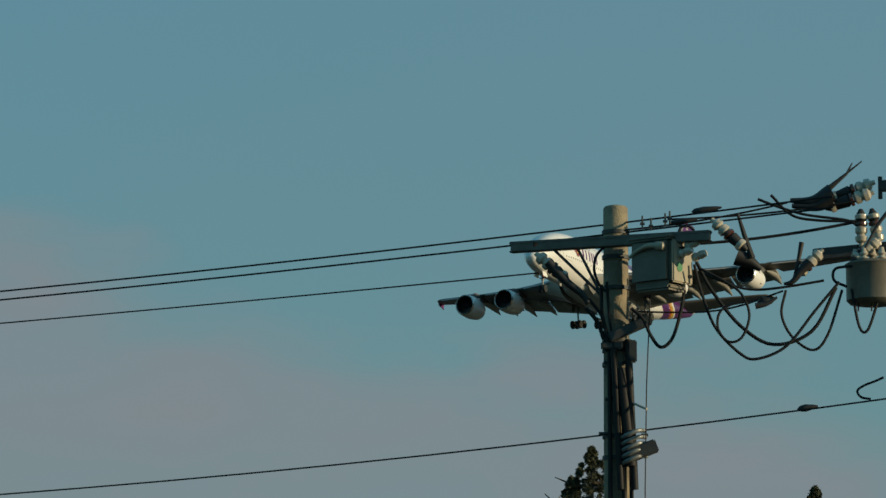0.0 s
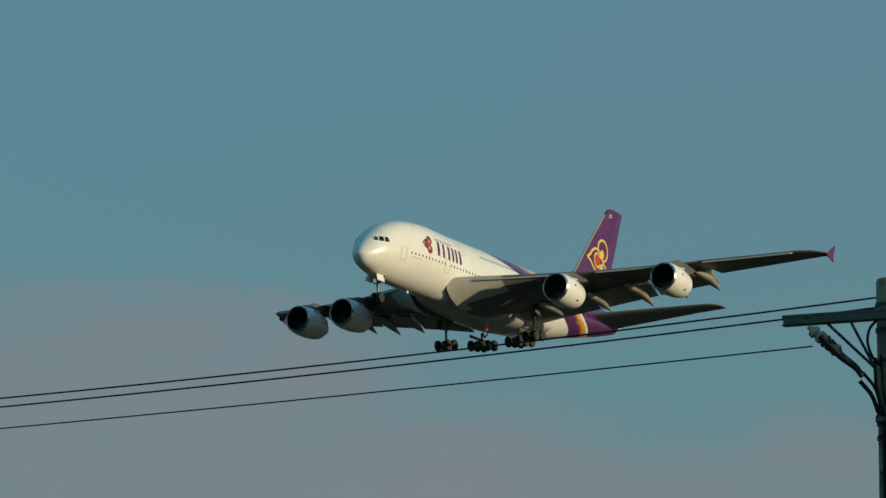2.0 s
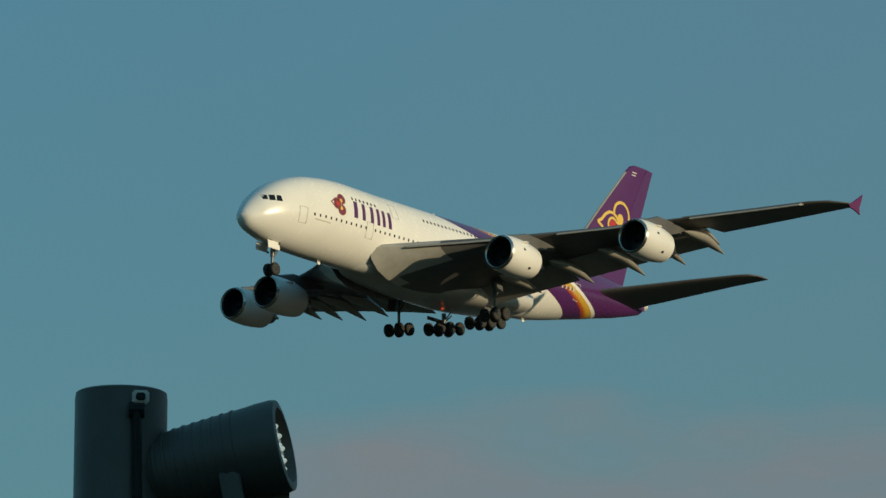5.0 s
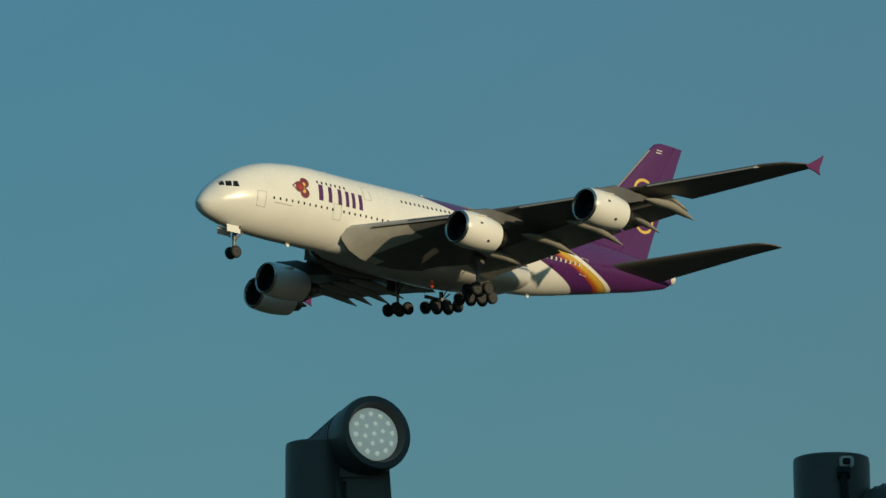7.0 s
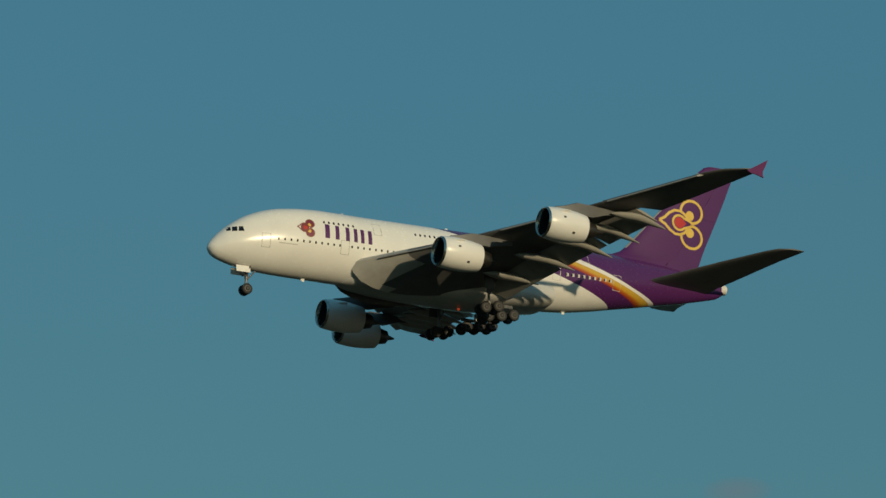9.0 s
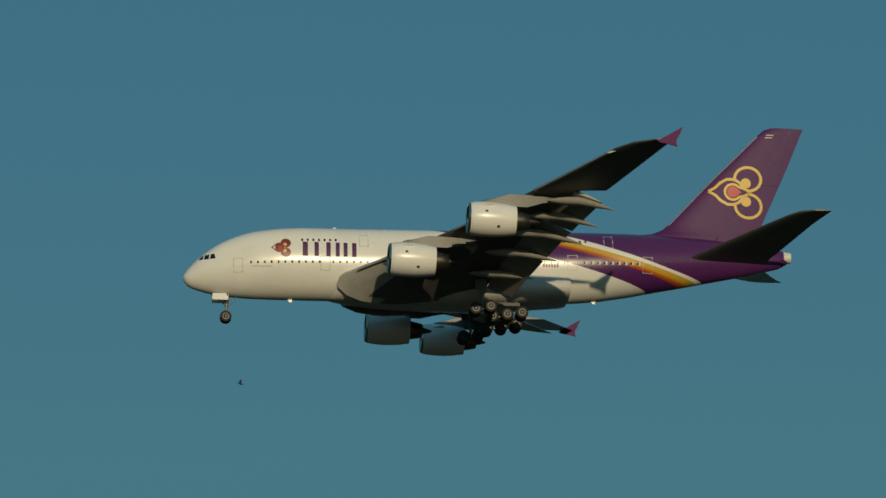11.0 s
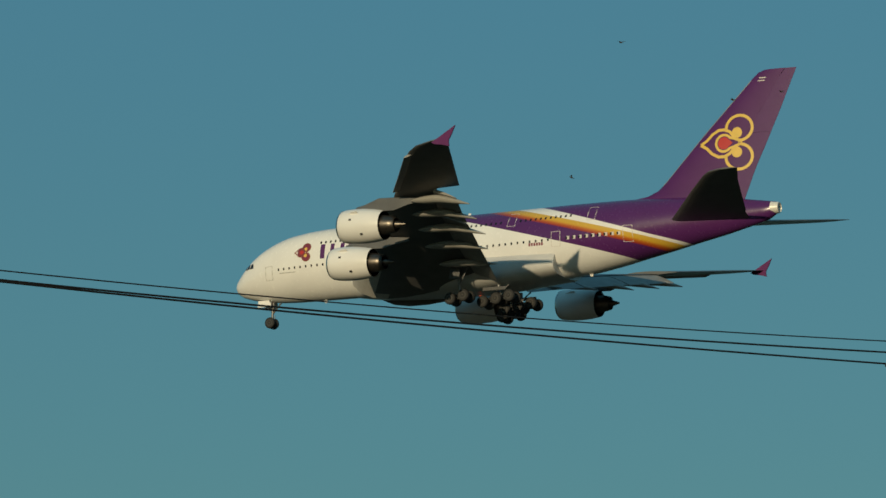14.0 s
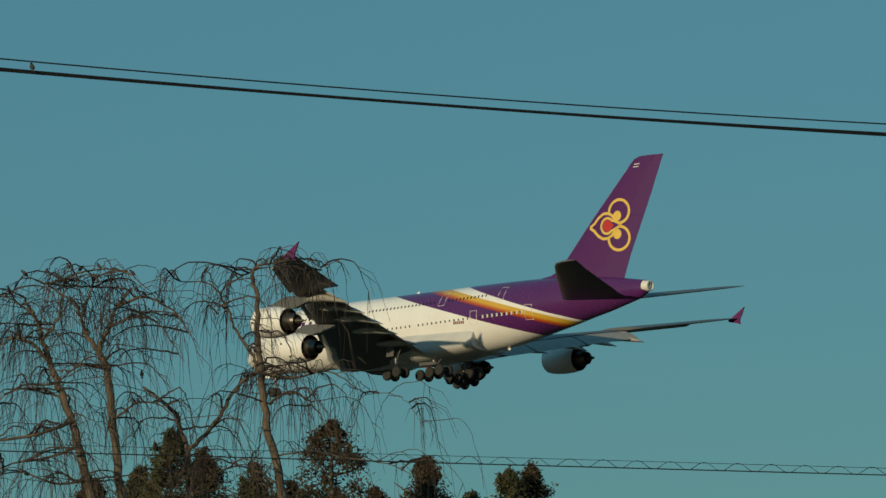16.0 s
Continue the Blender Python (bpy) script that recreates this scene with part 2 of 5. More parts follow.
# ---- mesh helpers ----
def part(name, bm, mat, parent=None, label="", smooth=True, kind=""):
    me = bpy.data.meshes.new(name)
    bmesh.ops.recalc_face_normals(bm, faces=bm.faces)
    bm.to_mesh(me)
    bm.free()
    for m in (mat if isinstance(mat, (list, tuple)) else [mat]):
        me.materials.append(m)
    if smooth:
        me.shade_smooth()
        me.set_sharp_from_angle(angle=radians(38))
    ob = new(name, me)
    if parent is not None:
        ob.parent = parent
    if label:
        ob["label"] = label
    if kind:
        ob["kind"] = kind
    return ob


def thing(name, m, label, category, group="", kind=""):
    ob = new(name)
    ob.empty_display_size = 0.1
    ob.matrix_basis = m
    return tagged(ob, label, category, group, kind)


def loft(bm, rings, caps=True, mat=0):
    vs = [[bm.verts.new(p) for p in r] for r in rings]
    n = len(rings[0])
    for a, b in zip(vs, vs[1:]):
        for i in range(n):
            f = bm.faces.new((a[i], a[(i + 1) % n], b[(i + 1) % n], b[i]))
            f.material_index = mat
    if caps:
        for r in (vs[0], vs[-1]):
            f = bm.faces.new(r)
            f.material_index = mat
    return vs


def circle(c, axis, r, n=16, ry=None):
    axis = Vector(axis).normalized()
    q = axis.to_track_quat("Z", "Y")
    return [Vector(c) + q @ Vector((r * math.cos(2 * math.pi * i / n), (ry or r) * math.sin(2 * math.pi * i / n), 0)) for i in range(n)]


def rod(bm, a, b, r, r2=None, n=10, mat=0):
    d = Vector(b) - Vector(a)
    loft(bm, [circle(a, d, r, n), circle(b, d, r if r2 is None else r2, n)], True, mat)


def turned(bm, a, axis, prof, n=20, mat=0, caps=True):
    """A lathe shape: prof holds (distance along the axis, radius)."""
    axis = Vector(axis).normalized()
    loft(bm, [circle(Vector(a) + axis * h, axis, max(r, 0.0005), n) for h, r in prof], caps, mat)


def spline(pts, per=6):
    pts = [Vector(p) for p in pts]
    P = [pts[0] * 2 - pts[1]] + pts + [pts[-1] * 2 - pts[-2]]
    out = []
    for i in range(1, len(P) - 2):
        a, b, c, d = P[i - 1:i + 3]
        for k in range(per):
            t = k / per
            out.append(0.5 * ((2 * b) + (c - a) * t + (2 * a - 5 * b + 4 * c - d) * t * t + (3 * b - a - 3 * c + d) * t ** 3))
    out.append(pts[-1])
    return out


def tube(bm, pts, r, n=6, r2=None, mat=0):
    """A round tube along points; its rings turn with the path and never twist."""
    pts = [Vector(p) for p in pts]
    m = len(pts)
    ways = [(pts[min(i + 1, m - 1)] - pts[max(i - 1, 0)]).normalized() for i in range(m)]
    q = ways[0].to_track_quat("Z", "Y")
    rings = []
    for i in range(m):
        if i:
            q = ways[i - 1].rotation_difference(ways[i]) @ q
        rr = r if r2 is None else r + (r2 - r) * i / (m - 1)
        rings.append([pts[i] + q @ Vector((rr * math.cos(2 * math.pi * k / n), rr * math.sin(2 * math.pi * k / n), 0)) for k in range(n)])
    loft(bm, rings, True, mat)


def box(bm, c, size, rot=None, bevel=0.0, mat=0):
    g = bmesh.ops.create_cube(bm, size=1.0)
    vs = g["verts"]
    m = Matrix.Translation(c) @ (rot or Matrix.Identity(4)) @ Matrix.Diagonal((*size, 1))
    bmesh.ops.transform(bm, matrix=m, verts=vs)
    fs = list({f for v in vs for f in v.link_faces})
    for f in fs:
        f.material_index = mat
    if bevel:
        es = list({e for v in vs for e in v.link_edges})
        bmesh.ops.bevel(bm, geom=es, offset=bevel, segments=2, affect="EDGES", material=-1)


def lerp_table(tab, s):
    for (a, *va), (b, *vb) in zip(tab, tab[1:]):
        if s <= b:
            t = (s - a) / (b - a)
            return [x + (y - x) * t for x, y in zip(va, vb)]
    return list(tab[-1][1:])

# ---- airliner: x forward from the nose, y to port, z up ----
# station aft of the nose: top, bottom, half width
BODY = [(0.0, -2.0, -2.1, 0.06), (0.15, -1.58, -2.5, 0.52), (0.5, -1.05, -2.95, 0.94), (1.1, -0.35, -3.28, 1.34), (1.8, 0.32, -3.5, 1.75), (3.0, 1.3, -3.82, 2.24), (4.3, 2.14, -4.03, 2.63),
        (6.2, 2.98, -4.2, 3.02), (8.1, 3.53, -4.28, 3.32), (10.7, 3.9, -4.3, 3.53), (13.3, 4.12, -4.28, 3.57), (22.0, 4.25, -4.25, 3.57), (41.7, 4.5, -4.0, 3.57),
        (45.0, 4.55, -3.8, 3.57), (48.0, 4.56, -3.5, 3.5), (51.4, 4.56, -2.9, 3.3), (54.0, 4.5, -2.35, 2.98), (57.8, 4.4, -1.6, 2.45), (61.0, 4.2, -0.9, 2.0),
        (64.0, 3.9, -0.3, 1.55), (67.5, 3.4, 0.55, 1.05), (69.2, 3.15, 1.0, 0.8), (70.1, 3.0, 1.6, 0.55)]


def body_at(s):
    """Smoothed section at station s: top, bottom, half width."""
    w = [body_lin(s + d) for d in (-0.5, 0.0, 0.5)] if 2.5 < s < 69 else [body_lin(s)]
    return [sum(x) / len(w) for x in zip(*w)]


def body_lin(s):
    return lerp_table(BODY, max(0.0, s))


def fullness(s, upper):
    """Power of the oval section: broad shoulders over the flight deck, a keener chin below it."""
    up = min(1.0, max(0.0, (s - 0.6) / 2.4)) * min(1.0, max(0.0, (20.0 - s) / 9.0))
    return 2.0 + 0.45 * up if upper else 2.0 - 0.15 * up


def body_y(s, z):
    t, b, a = body_at(s)
    c, h = (t + b) / 2, (t - b) / 2
    p = fullness(s, z > c)
    return a * max(0.0, 1 - min(1.0, abs((z - c) / h)) ** p) ** (1 / p)


def fuselage(parent):
    bm = bmesh.new()
    n = 72
    rings = []
    st = [0.0, 0.05, 0.15, 0.3, 0.5, 0.8, 1.1, 1.45, 1.8, 2.2, 2.6, 3.0] + [3.5 + 0.5 * i for i in range(133)] + [70.1]
    for s in st:
        t, b, a = body_at(s)
        c, h = (t + b) / 2, (t - b) / 2
        ring = []
        for i in range(n):
            ca, sa = math.cos(2 * math.pi * i / n), math.sin(2 * math.pi * i / n)
            e = 2 / fullness(s, sa > 0)
            ring.append((-s, a * math.copysign(abs(ca) ** e, ca), c + h * math.copysign(abs(sa) ** e, sa)))
        rings.append(ring)
    loft(bm, rings)
    return part("fuselage", bm, M_BODY, parent, "white body with purple and gold bands sweeping up aft")


def decal(name, polys, mat, parent, yfun, side=1, lift=0.02, label="", kind=""):
    """Thin raised panels: polys in (station, height), laid on the surface yfun."""
    bm = bmesh.new()
    for flat in polys:
        poly = []
        for (s0, z0), (s1, z1) in zip(flat, flat[1:] + flat[:1]):
            k = max(1, math.ceil(math.hypot(s1 - s0, z1 - z0) / 0.3))
            poly += [(s0 + (s1 - s0) * i / k, z0 + (z1 - z0) * i / k) for i in range(k)]
        cs, cz = sum(q[0] for q in poly) / len(poly), sum(q[1] for q in poly) / len(poly)
        lo, hi = [], []
        mid = bm.verts.new((-cs, side * (yfun(cs, cz) + lift), cz))
        for s, z in poly:
            y = yfun(s, z)
            lo.append(bm.verts.new((-s, side * (y - 0.02), z)))
            hi.append(bm.verts.new((-s, side * (y + lift), z)))
        k = len(poly)
        for i in range(k):
            bm.faces.new((mid, hi[i], hi[(i + 1) % k]))
            bm.faces.new((lo[i], lo[(i + 1) % k], hi[(i + 1) % k], hi[i]))
    return part(name, bm, mat, parent, label, smooth=False, kind=kind)


def rect(s0, s1, z0, z1):
    return [(s0, z0), (s1, z0), (s1, z1), (s0, z1)]


def strip(pts, w, closed=False):
    """A band of width w along points, as quads."""
    out = []
    m = len(pts)
    off = []
    for i, (x, y) in enumerate(pts):
        x0, y0 = pts[i - 1] if i > 0 or closed else pts[i]
        x1, y1 = pts[(i + 1) % m] if i < m - 1 or closed else pts[i]
        d = math.hypot(x1 - x0, y1 - y0) or 1
        nx, ny = -(y1 - y0) / d * w / 2, (x1 - x0) / d * w / 2
        off.append(((x + nx, y + ny), (x - nx, y - ny)))
    for i in range(m if closed else m - 1):
        (a, b), (c, d) = off[i], off[(i + 1) % m]
        out.append([a, b, d, c])
    return out


def disc(x, y, r, n=14):
    return [(x + r * math.cos(2 * math.pi * i / n), y + r * math.sin(2 * math.pi * i / n)) for i in range(n)]


def emblem(parent, s0, zc, size, yfun, side, line, dot, heart, ground=None):
    """Three-lobed ornament: plain rings, two dots and a round heart."""
    def P(x, y):
        return (s0 + x * size, zc + y * size)
    rings = []
    for sg in (1, -1):
        arc = [(0.72 + 0.24 * math.cos(a), sg * (0.25 + 0.22 * math.sin(a))) for a in [math.radians(d) for d in range(-95, 200, 12)]]
        rings += strip([P(*p) for p in arc], 0.052 * size)
        leaf = [(0.0, 0.0), (0.12, sg * 0.07), (0.22, sg * 0.17), (0.34, sg * 0.235), (0.46, sg * 0.235), (0.55, sg * 0.19), (0.66, sg * 0.06), (0.78, sg * 0.015)]
        rings += strip([P(*p) for p in leaf], 0.052 * size)
    rings += strip([P(0.72, 0.035), P(0.62, 0.075)] + [P(0.44 + 0.145 * math.cos(math.radians(d)), 0.145 * math.sin(math.radians(d))) for d in range(40, 321, 20)] + [P(0.62, -0.075), P(0.72, -0.035)], 0.045 * size)
    if ground:
        decal("emblem_ground", [[P(*p) for p in disc(0.72, 0.25, 0.23)], [P(*p) for p in disc(0.72, -0.25, 0.23)], [P(*p) for p in disc(0.42, 0, 0.24)]], ground, parent, yfun, side, 0.012)
    decal("emblem_outline", rings, line, parent, yfun, side, 0.03)
    for sg in (1, -1):
        decal("emblem_dot", [[P(*p) for p in disc(0.68, sg * 0.17, 0.095)]], dot, parent, yfun, side, 0.028)
    decal("emblem_heart", [[P(0.44 + 0.108 * math.cos(math.radians(d)), 0.108 * math.sin(math.radians(d))) for d in range(40, 321, 20)] + [P(0.60, 0.0)]], heart, parent, yfun, side, 0.026)


def section(le, te, y, z, tc, n=22, tilt=0.0, low=0.8):
    """Closed wing section at span y between stations le and te."""
    pts = []
    c = te - le
    xs = [0.5 * (1 - math.cos(math.pi * i / (n // 2))) for i in range(n // 2 + 1)]

    def th(x):
        return 5 * tc * c * (0.2969 * math.sqrt(x) - 0.126 * x - 0.3516 * x * x + 0.2843 * x ** 3 - 0.1015 * x ** 4)
    for x in xs:
        pts.append((-(le + x * c), y, z + th(x) + tilt * x * c + 0.015 * c * math.sin(math.pi * x)))
    for x in xs[-2:0:-1]:
        pts.append((-(le + x * c), y, z - th(x) * low + tilt * x * c + 0.015 * c * math.sin(math.pi * x)))
    return pts


def wing_z(y):
    return -2.1 + 0.138 * (y - 3.5) + 0.0005 * (y - 3.5) ** 2


def wash(y):
    """Wing twist: the root sits nose up, the tip level."""
    return -0.085 + 0.0045 * min(y, 22.0)


WING_LE = [(2.6, 17.2), (3.4, 18.1), (7.8, 22.0), (10.8, 24.7), (14.9, 28.1), (19.5, 31.7), (26.0, 36.3), (33.0, 41.4), (37.2, 44.4), (38.6, 46.0), (39.6, 48.4)]
WING_TE = [(2.6, 34.4), (13.0, 37.0), (22.0, 39.9), (27.0, 42.2)]
FLAP_TE = [(2.6, 36.9), (13.0, 40.0), (22.0, 42.8), (27.0, 44.6)]


def wing(parent, side):
    name = "wing"
    bm = bmesh.new()
    rings = []
    for y in (2.6, 3.4, 5, 7.8, 10.8, 13, 14.9, 17, 19.5, 22, 24.5, 27.0):
        le, te = lerp_table(WING_LE, y)[0], lerp_table(WING_TE, y)[0]
        rings.append([(p[0], side * p[1], p[2]) for p in section(le, te, y, wing_z(y), 0.118 - 0.0013 * y, tilt=wash(y), low=0.8 + 0.19 * max(0.0, 13.0 - max(y, 4.0)) + 0.1 * max(0.0, 6.0 - y))])
    loft(bm, rings)
    rings = []
    for y in (27.0, 30, 33, 36, 37.2, 38.0, 38.6, 39.2, 39.6):
        le = lerp_table(WING_LE, y)[0]
        te = 45.0 + (y - 27) * 0.43
        rings.append([(p[0], side * p[1], p[2]) for p in section(le, te, y, wing_z(y) + 0.05, 0.085, tilt=0.014)])
    loft(bm, rings)
    # nose of the wing root left paler than the shade-darkened wing
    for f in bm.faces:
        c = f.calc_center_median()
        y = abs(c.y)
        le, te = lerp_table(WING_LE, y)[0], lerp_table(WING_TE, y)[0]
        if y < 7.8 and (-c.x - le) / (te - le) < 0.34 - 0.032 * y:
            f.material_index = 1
    w = part(name, bm, [M_WING_SHADE, M_GLOVE], parent, "swept grey wing with lowered flaps")
    # flaps
    for y0, y1 in ((4.0, 12.6), (12.9, 19.6), (19.9, 26.8)):
        bm = bmesh.new()
        rings = []
        for y in (y0, (y0 + y1) / 2, y1):
            le, te = lerp_table(WING_TE, y)[0] - 0.5, lerp_table(FLAP_TE, y)[0]
            z = wing_z(y) + wash(y) * (le - lerp_table(WING_LE, y)[0]) - 0.08
            rings.append([(p[0], side * p[1], p[2]) for p in section(le, te, y, z, 0.11, tilt=-0.38)])
        loft(bm, rings)
        part("flap", bm, M_FLAP, w, "lowered landing flap")
    # leading-edge slats, a little ahead and below
    for y0, y1 in ((5.5, 13.0), (17.0, 24.0), (27.8, 36.8)):
        bm = bmesh.new()
        rings = []
        for y in (y0, (y0 + y1) / 2, y1):
            le = lerp_table(WING_LE, y)[0]
            rings.append([(p[0], side * p[1], p[2]) for p in section(le - 0.45, le + 0.85, y, wing_z(y) - 0.28, 0.2, tilt=0.28)])
        loft(bm, rings)
        part("slat", bm, M_FLAP, w)
    # flap track fairings
    for y, s0, s1, drop in ((8.0, 32.0, 39.4, 1.08), (13.4, 33.2, 41.2, 1.26), (18.2, 35.0, 43.5, 1.36), (22.4, 36.6, 44.7, 1.2), (26.3, 38.6, 45.9, 1.0)):
        bm = bmesh.new()
        rings = []
        for k in range(13):
            u = k / 12
            r = max(0.02, math.sin(math.pi * min(1.0, u * 1.02) ** 0.8)) ** 0.8
            s = s0 + (s1 - s0) * u
            zc = wing_z(y) + wash(y) * 8 - 0.95 - (drop - 0.25 + wash(y) * 8) * max(0.0, (u - 0.45) / 0.55) ** 1.2
            rings.append(circle((-s, side * y, zc), (1, 0, 0), 0.05 + 0.72 * r, 12, 0.03 + 0.42 * r))
        loft(bm, rings)
        part("flap_track_fairing", bm, M_FAIR, w, "grey canoe-shaped fairing")
    # winglet fence
    bm = bmesh.new()
    outline = [(48.6, 3.38), (49.9, 4.13), (51.4, 5.03), (51.0, 4.08), (50.68, 3.53), (50.68, 3.13), (50.78, 2.81), (49.9, 3.05), (49.0, 3.18)]
    rings = [[(-s, side * (39.55 + dy), z) for s, z in outline] for dy in (0.0, 0.14)]
    loft(bm, rings)
    part("winglet", bm, M_MAGENTA, w, "magenta two-way wingtip fence", smooth=False)
    return w


def engine(parent, s, y, z, side, wing_under):
    bm = bmesh.new()
    c = (-s, side * y, z)
    ax = (-1, 0, -0.03)
    outer = [(0.0, 1.58), (0.06, 1.66), (0.25, 1.76), (0.7, 1.85), (1.6, 1.92), (2.8, 1.92), (4.0, 1.82), (5.0, 1.66), (5.25, 1.6)]
    inner = [(5.25, 1.55), (4.4, 1.5), (2.6, 1.48), (1.3, 1.45), (0.5, 1.46), (0.15, 1.5), (0.0, 1.58)]
    turned(bm, c, ax, outer, 40, 0, False)
    turned(bm, c, ax, inner, 40, 1, False)
    e = part("engine", bm, [M_WHITE, M_DARK], parent, "white engine cowling with dark intake")
    bm = bmesh.new()
    turned(bm, c, ax, [(0.5, 1.45), (0.15, 1.49), (0.02, 1.56), (-0.02, 1.62), (0.05, 1.68), (0.22, 1.765)], 40, 0, False)
    part("intake_lip", bm, M_LIP, e, "polished metal intake ring")
    bm = bmesh.new()
    for k in range(24):
        a = 2 * math.pi * k / 24
        r0, r1 = 0.4, 1.45
        q = []
        for r, tw in ((r0, 0.10), (r1, 0.19)):
            for dx, da in ((1.2, -tw), (1.42, tw)):
                aa = a + da * (0.6 if r == r1 else 1.2)
                q.append(bm.verts.new((c[0] - dx, c[1] + r * math.cos(aa), c[2] + r * math.sin(aa) - 0.03 * dx)))
        bm.faces.new((q[0], q[1], q[3], q[2]))
    turned(bm, c, ax, [(1.62, 1.46), (1.63, 0.2)], 32, 0, False)
    part("fan", bm, M_FAN, e, smooth=False)
    bm = bmesh.new()
    turned(bm, c, ax, [(0.75, 0.02), (0.9, 0.14), (1.15, 0.3), (1.4, 0.42)], 20, 0)
    part("spinner", bm, M_FAN, e)
    bm = bmesh.new()
    turned(bm, c, ax, [(4.2, 1.2), (5.25, 1.12), (6.0, 0.98), (6.7, 0.82), (6.75, 0.76), (6.3, 0.74)], 28, 0, False)
    turned(bm, c, ax, [(5.6, 0.55), (6.4, 0.52), (7.1, 0.34), (7.9, 0.1)], 20, 0)
    turned(bm, c, ax, [(4.3, 1.54), (4.32, 0.9)], 28, 0, False)
    part("core_nozzle", bm, M_NOZZLE, e, "dark bare-metal exhaust nozzle")
    bm = bmesh.new()
    zt = wing_under
    rings = []
    for x, z0, z1, w in ((1.6, z + 1.6, z + 1.95, 0.1), (2.8, z + 1.4, z + 2.2, 0.3), (4.5, z + 1.4, zt + 0.35, 0.34), (6.5, z + 1.35, zt + 0.3, 0.3), (8.2, zt - 0.55, zt + 0.2, 0.22), (9.8, zt - 0.3, zt, 0.05)):
        rings.append([(-(s + x), side * (y + dy), zz) for dy, zz in ((-w, z0), (w, z0), (w, z1), (0, z1 + 0.12), (-w, z1))])
    loft(bm, rings)
    part("pylon", bm, M_WING_SHADE, e, "grey pylon")
    # intake strakes and small vents
    for a in (35, 145):
        bm = bmesh.new()
        ca, sa = math.cos(math.radians(a)), math.sin(math.radians(a))
        p = Vector((c[0] - 1.4, c[1] + 1.9 * ca, c[2] + 1.9 * sa))
        rings = [[p + Vector((-dx, ca * r + sa * w, sa * r - ca * w)) for w, r in ((-0.03, 0), (0.03, 0), (0.03, h), (-0.03, h))] for dx, r, h in ((0, 0, 0.02), (0.8, 0, 0.28), (1.3, 0, 0.3))]
        loft(bm, [[Vector(v) for v in r_] for r_ in rings])
        part("strake", bm, M_WHITE, e, smooth=False)
    for dx, a in ((1.9, 12 if side > 0 else 168), (3.2, -38 if side > 0 else 218)):
        ca, sa = math.cos(math.radians(a)), math.sin(math.radians(a))
        bm = bmesh.new()
        box(bm, (c[0] - dx, c[1] + 1.91 * ca, c[2] - 0.03 * dx + 1.91 * sa), (0.3, 0.07, 0.22), Matrix.Rotation(math.radians(a), 4, "X"))
        part("vent", bm, M_DARK, e, smooth=False)
    return e


FIN_LE = [(3.2, 50.0), (4.5, 52.3), (4.75, 54.2), (5.3, 55.5), (5.9, 56.2), (11.2, 61.1), (17.2, 67.0), (17.85, 67.75), (18.1, 68.5)]
FIN_TE = [(3.2, 66.1), (6.9, 67.5), (9.6, 68.75), (13.3, 70.4), (17.2, 72.0), (17.85, 72.3), (18.1, 72.4)]


def fin_half(s, z):
    le, te = lerp_table(FIN_LE, z)[0], lerp_table(FIN_TE, z)[0]
    c = te - le
    x = min(1.0, max(0.0, (s - le) / c))
    return 5 * 0.1 * c * (0.2969 * math.sqrt(x) - 0.126 * x - 0.3516 * x * x + 0.2843 * x ** 3 - 0.1015 * x ** 4)


def fin(parent):
    def blade(f0, f1, grow=0.0):
        bm = bmesh.new()
        rings = []
        for z in (3.2, 4.5, 4.75, 5.0, 5.3, 5.9, 7, 9, 11.2, 13, 15, 17.2, 17.85, 18.1):
            le, te = lerp_table(FIN_LE, z)[0], lerp_table(FIN_TE, z)[0]
            fr = [f0 + (f1 - f0) * 0.5 * (1 - math.cos(math.pi * i / 14)) for i in range(15)]
            ss = [le + (te - le) * f for f in fr]
            ring = [(-s, fin_half(s, z) + grow, z) for s in ss] + [(-s, -fin_half(s, z) - grow, z) for s in reversed(ss)]
            rings.append(ring)
        loft(bm, rings)
        return bm
    f = part("tail_fin", blade(0.0, 0.675), M_PURPLE, parent, "tall purple tail fin with gold emblem")
    for z0, z1 in ((3.6, 11.0), (11.02, 18.08)):
        bm = bmesh.new()
        rings = []
        for k in range(9):
            z = z0 + (z1 - z0) * k / 8
            le, te = lerp_table(FIN_LE, z)[0], lerp_table(FIN_TE, z)[0]
            ss = [le + (te - le) * (0.677 + 0.323 * i / 10) for i in range(11)]
            rings.append([(-s, fin_half(s, z) + 0.01, z) for s in ss] + [(-s, -fin_half(s, z) - 0.01, z) for s in reversed(ss)])
        loft(bm, rings)
        part("rudder", bm, M_RUDDER, f)
    bm = bmesh.new()
    for z0, z1 in ((5.8, 17.0),):
        rings = []
        for k in range(12):
            z = z0 + (z1 - z0) * k / 11
            le = lerp_table(FIN_LE, z)[0]
            ss = [le - 0.02, le + 0.08, le + 0.2]
            rings.append([(-s, fin_half(s, z) + 0.012, z) for s in ss] + [(-s, -fin_half(s, z) - 0.012, z) for s in reversed(ss)])
        loft(bm, rings)
    part("leading_edge", bm, M_FAIR, f, "pale bare leading edge")
    for side in (1, -1):
        emblem(f, 60.95, 10.05, 6.5, fin_half, side, M_GOLD, M_GOLD, M_RED)
        decal("flag_bars", [rect(67.95, 68.8, 17.12, 17.24), rect(67.8, 68.65, 16.8, 16.92)], M_PALE, f, fin_half, side, 0.03)
    return f


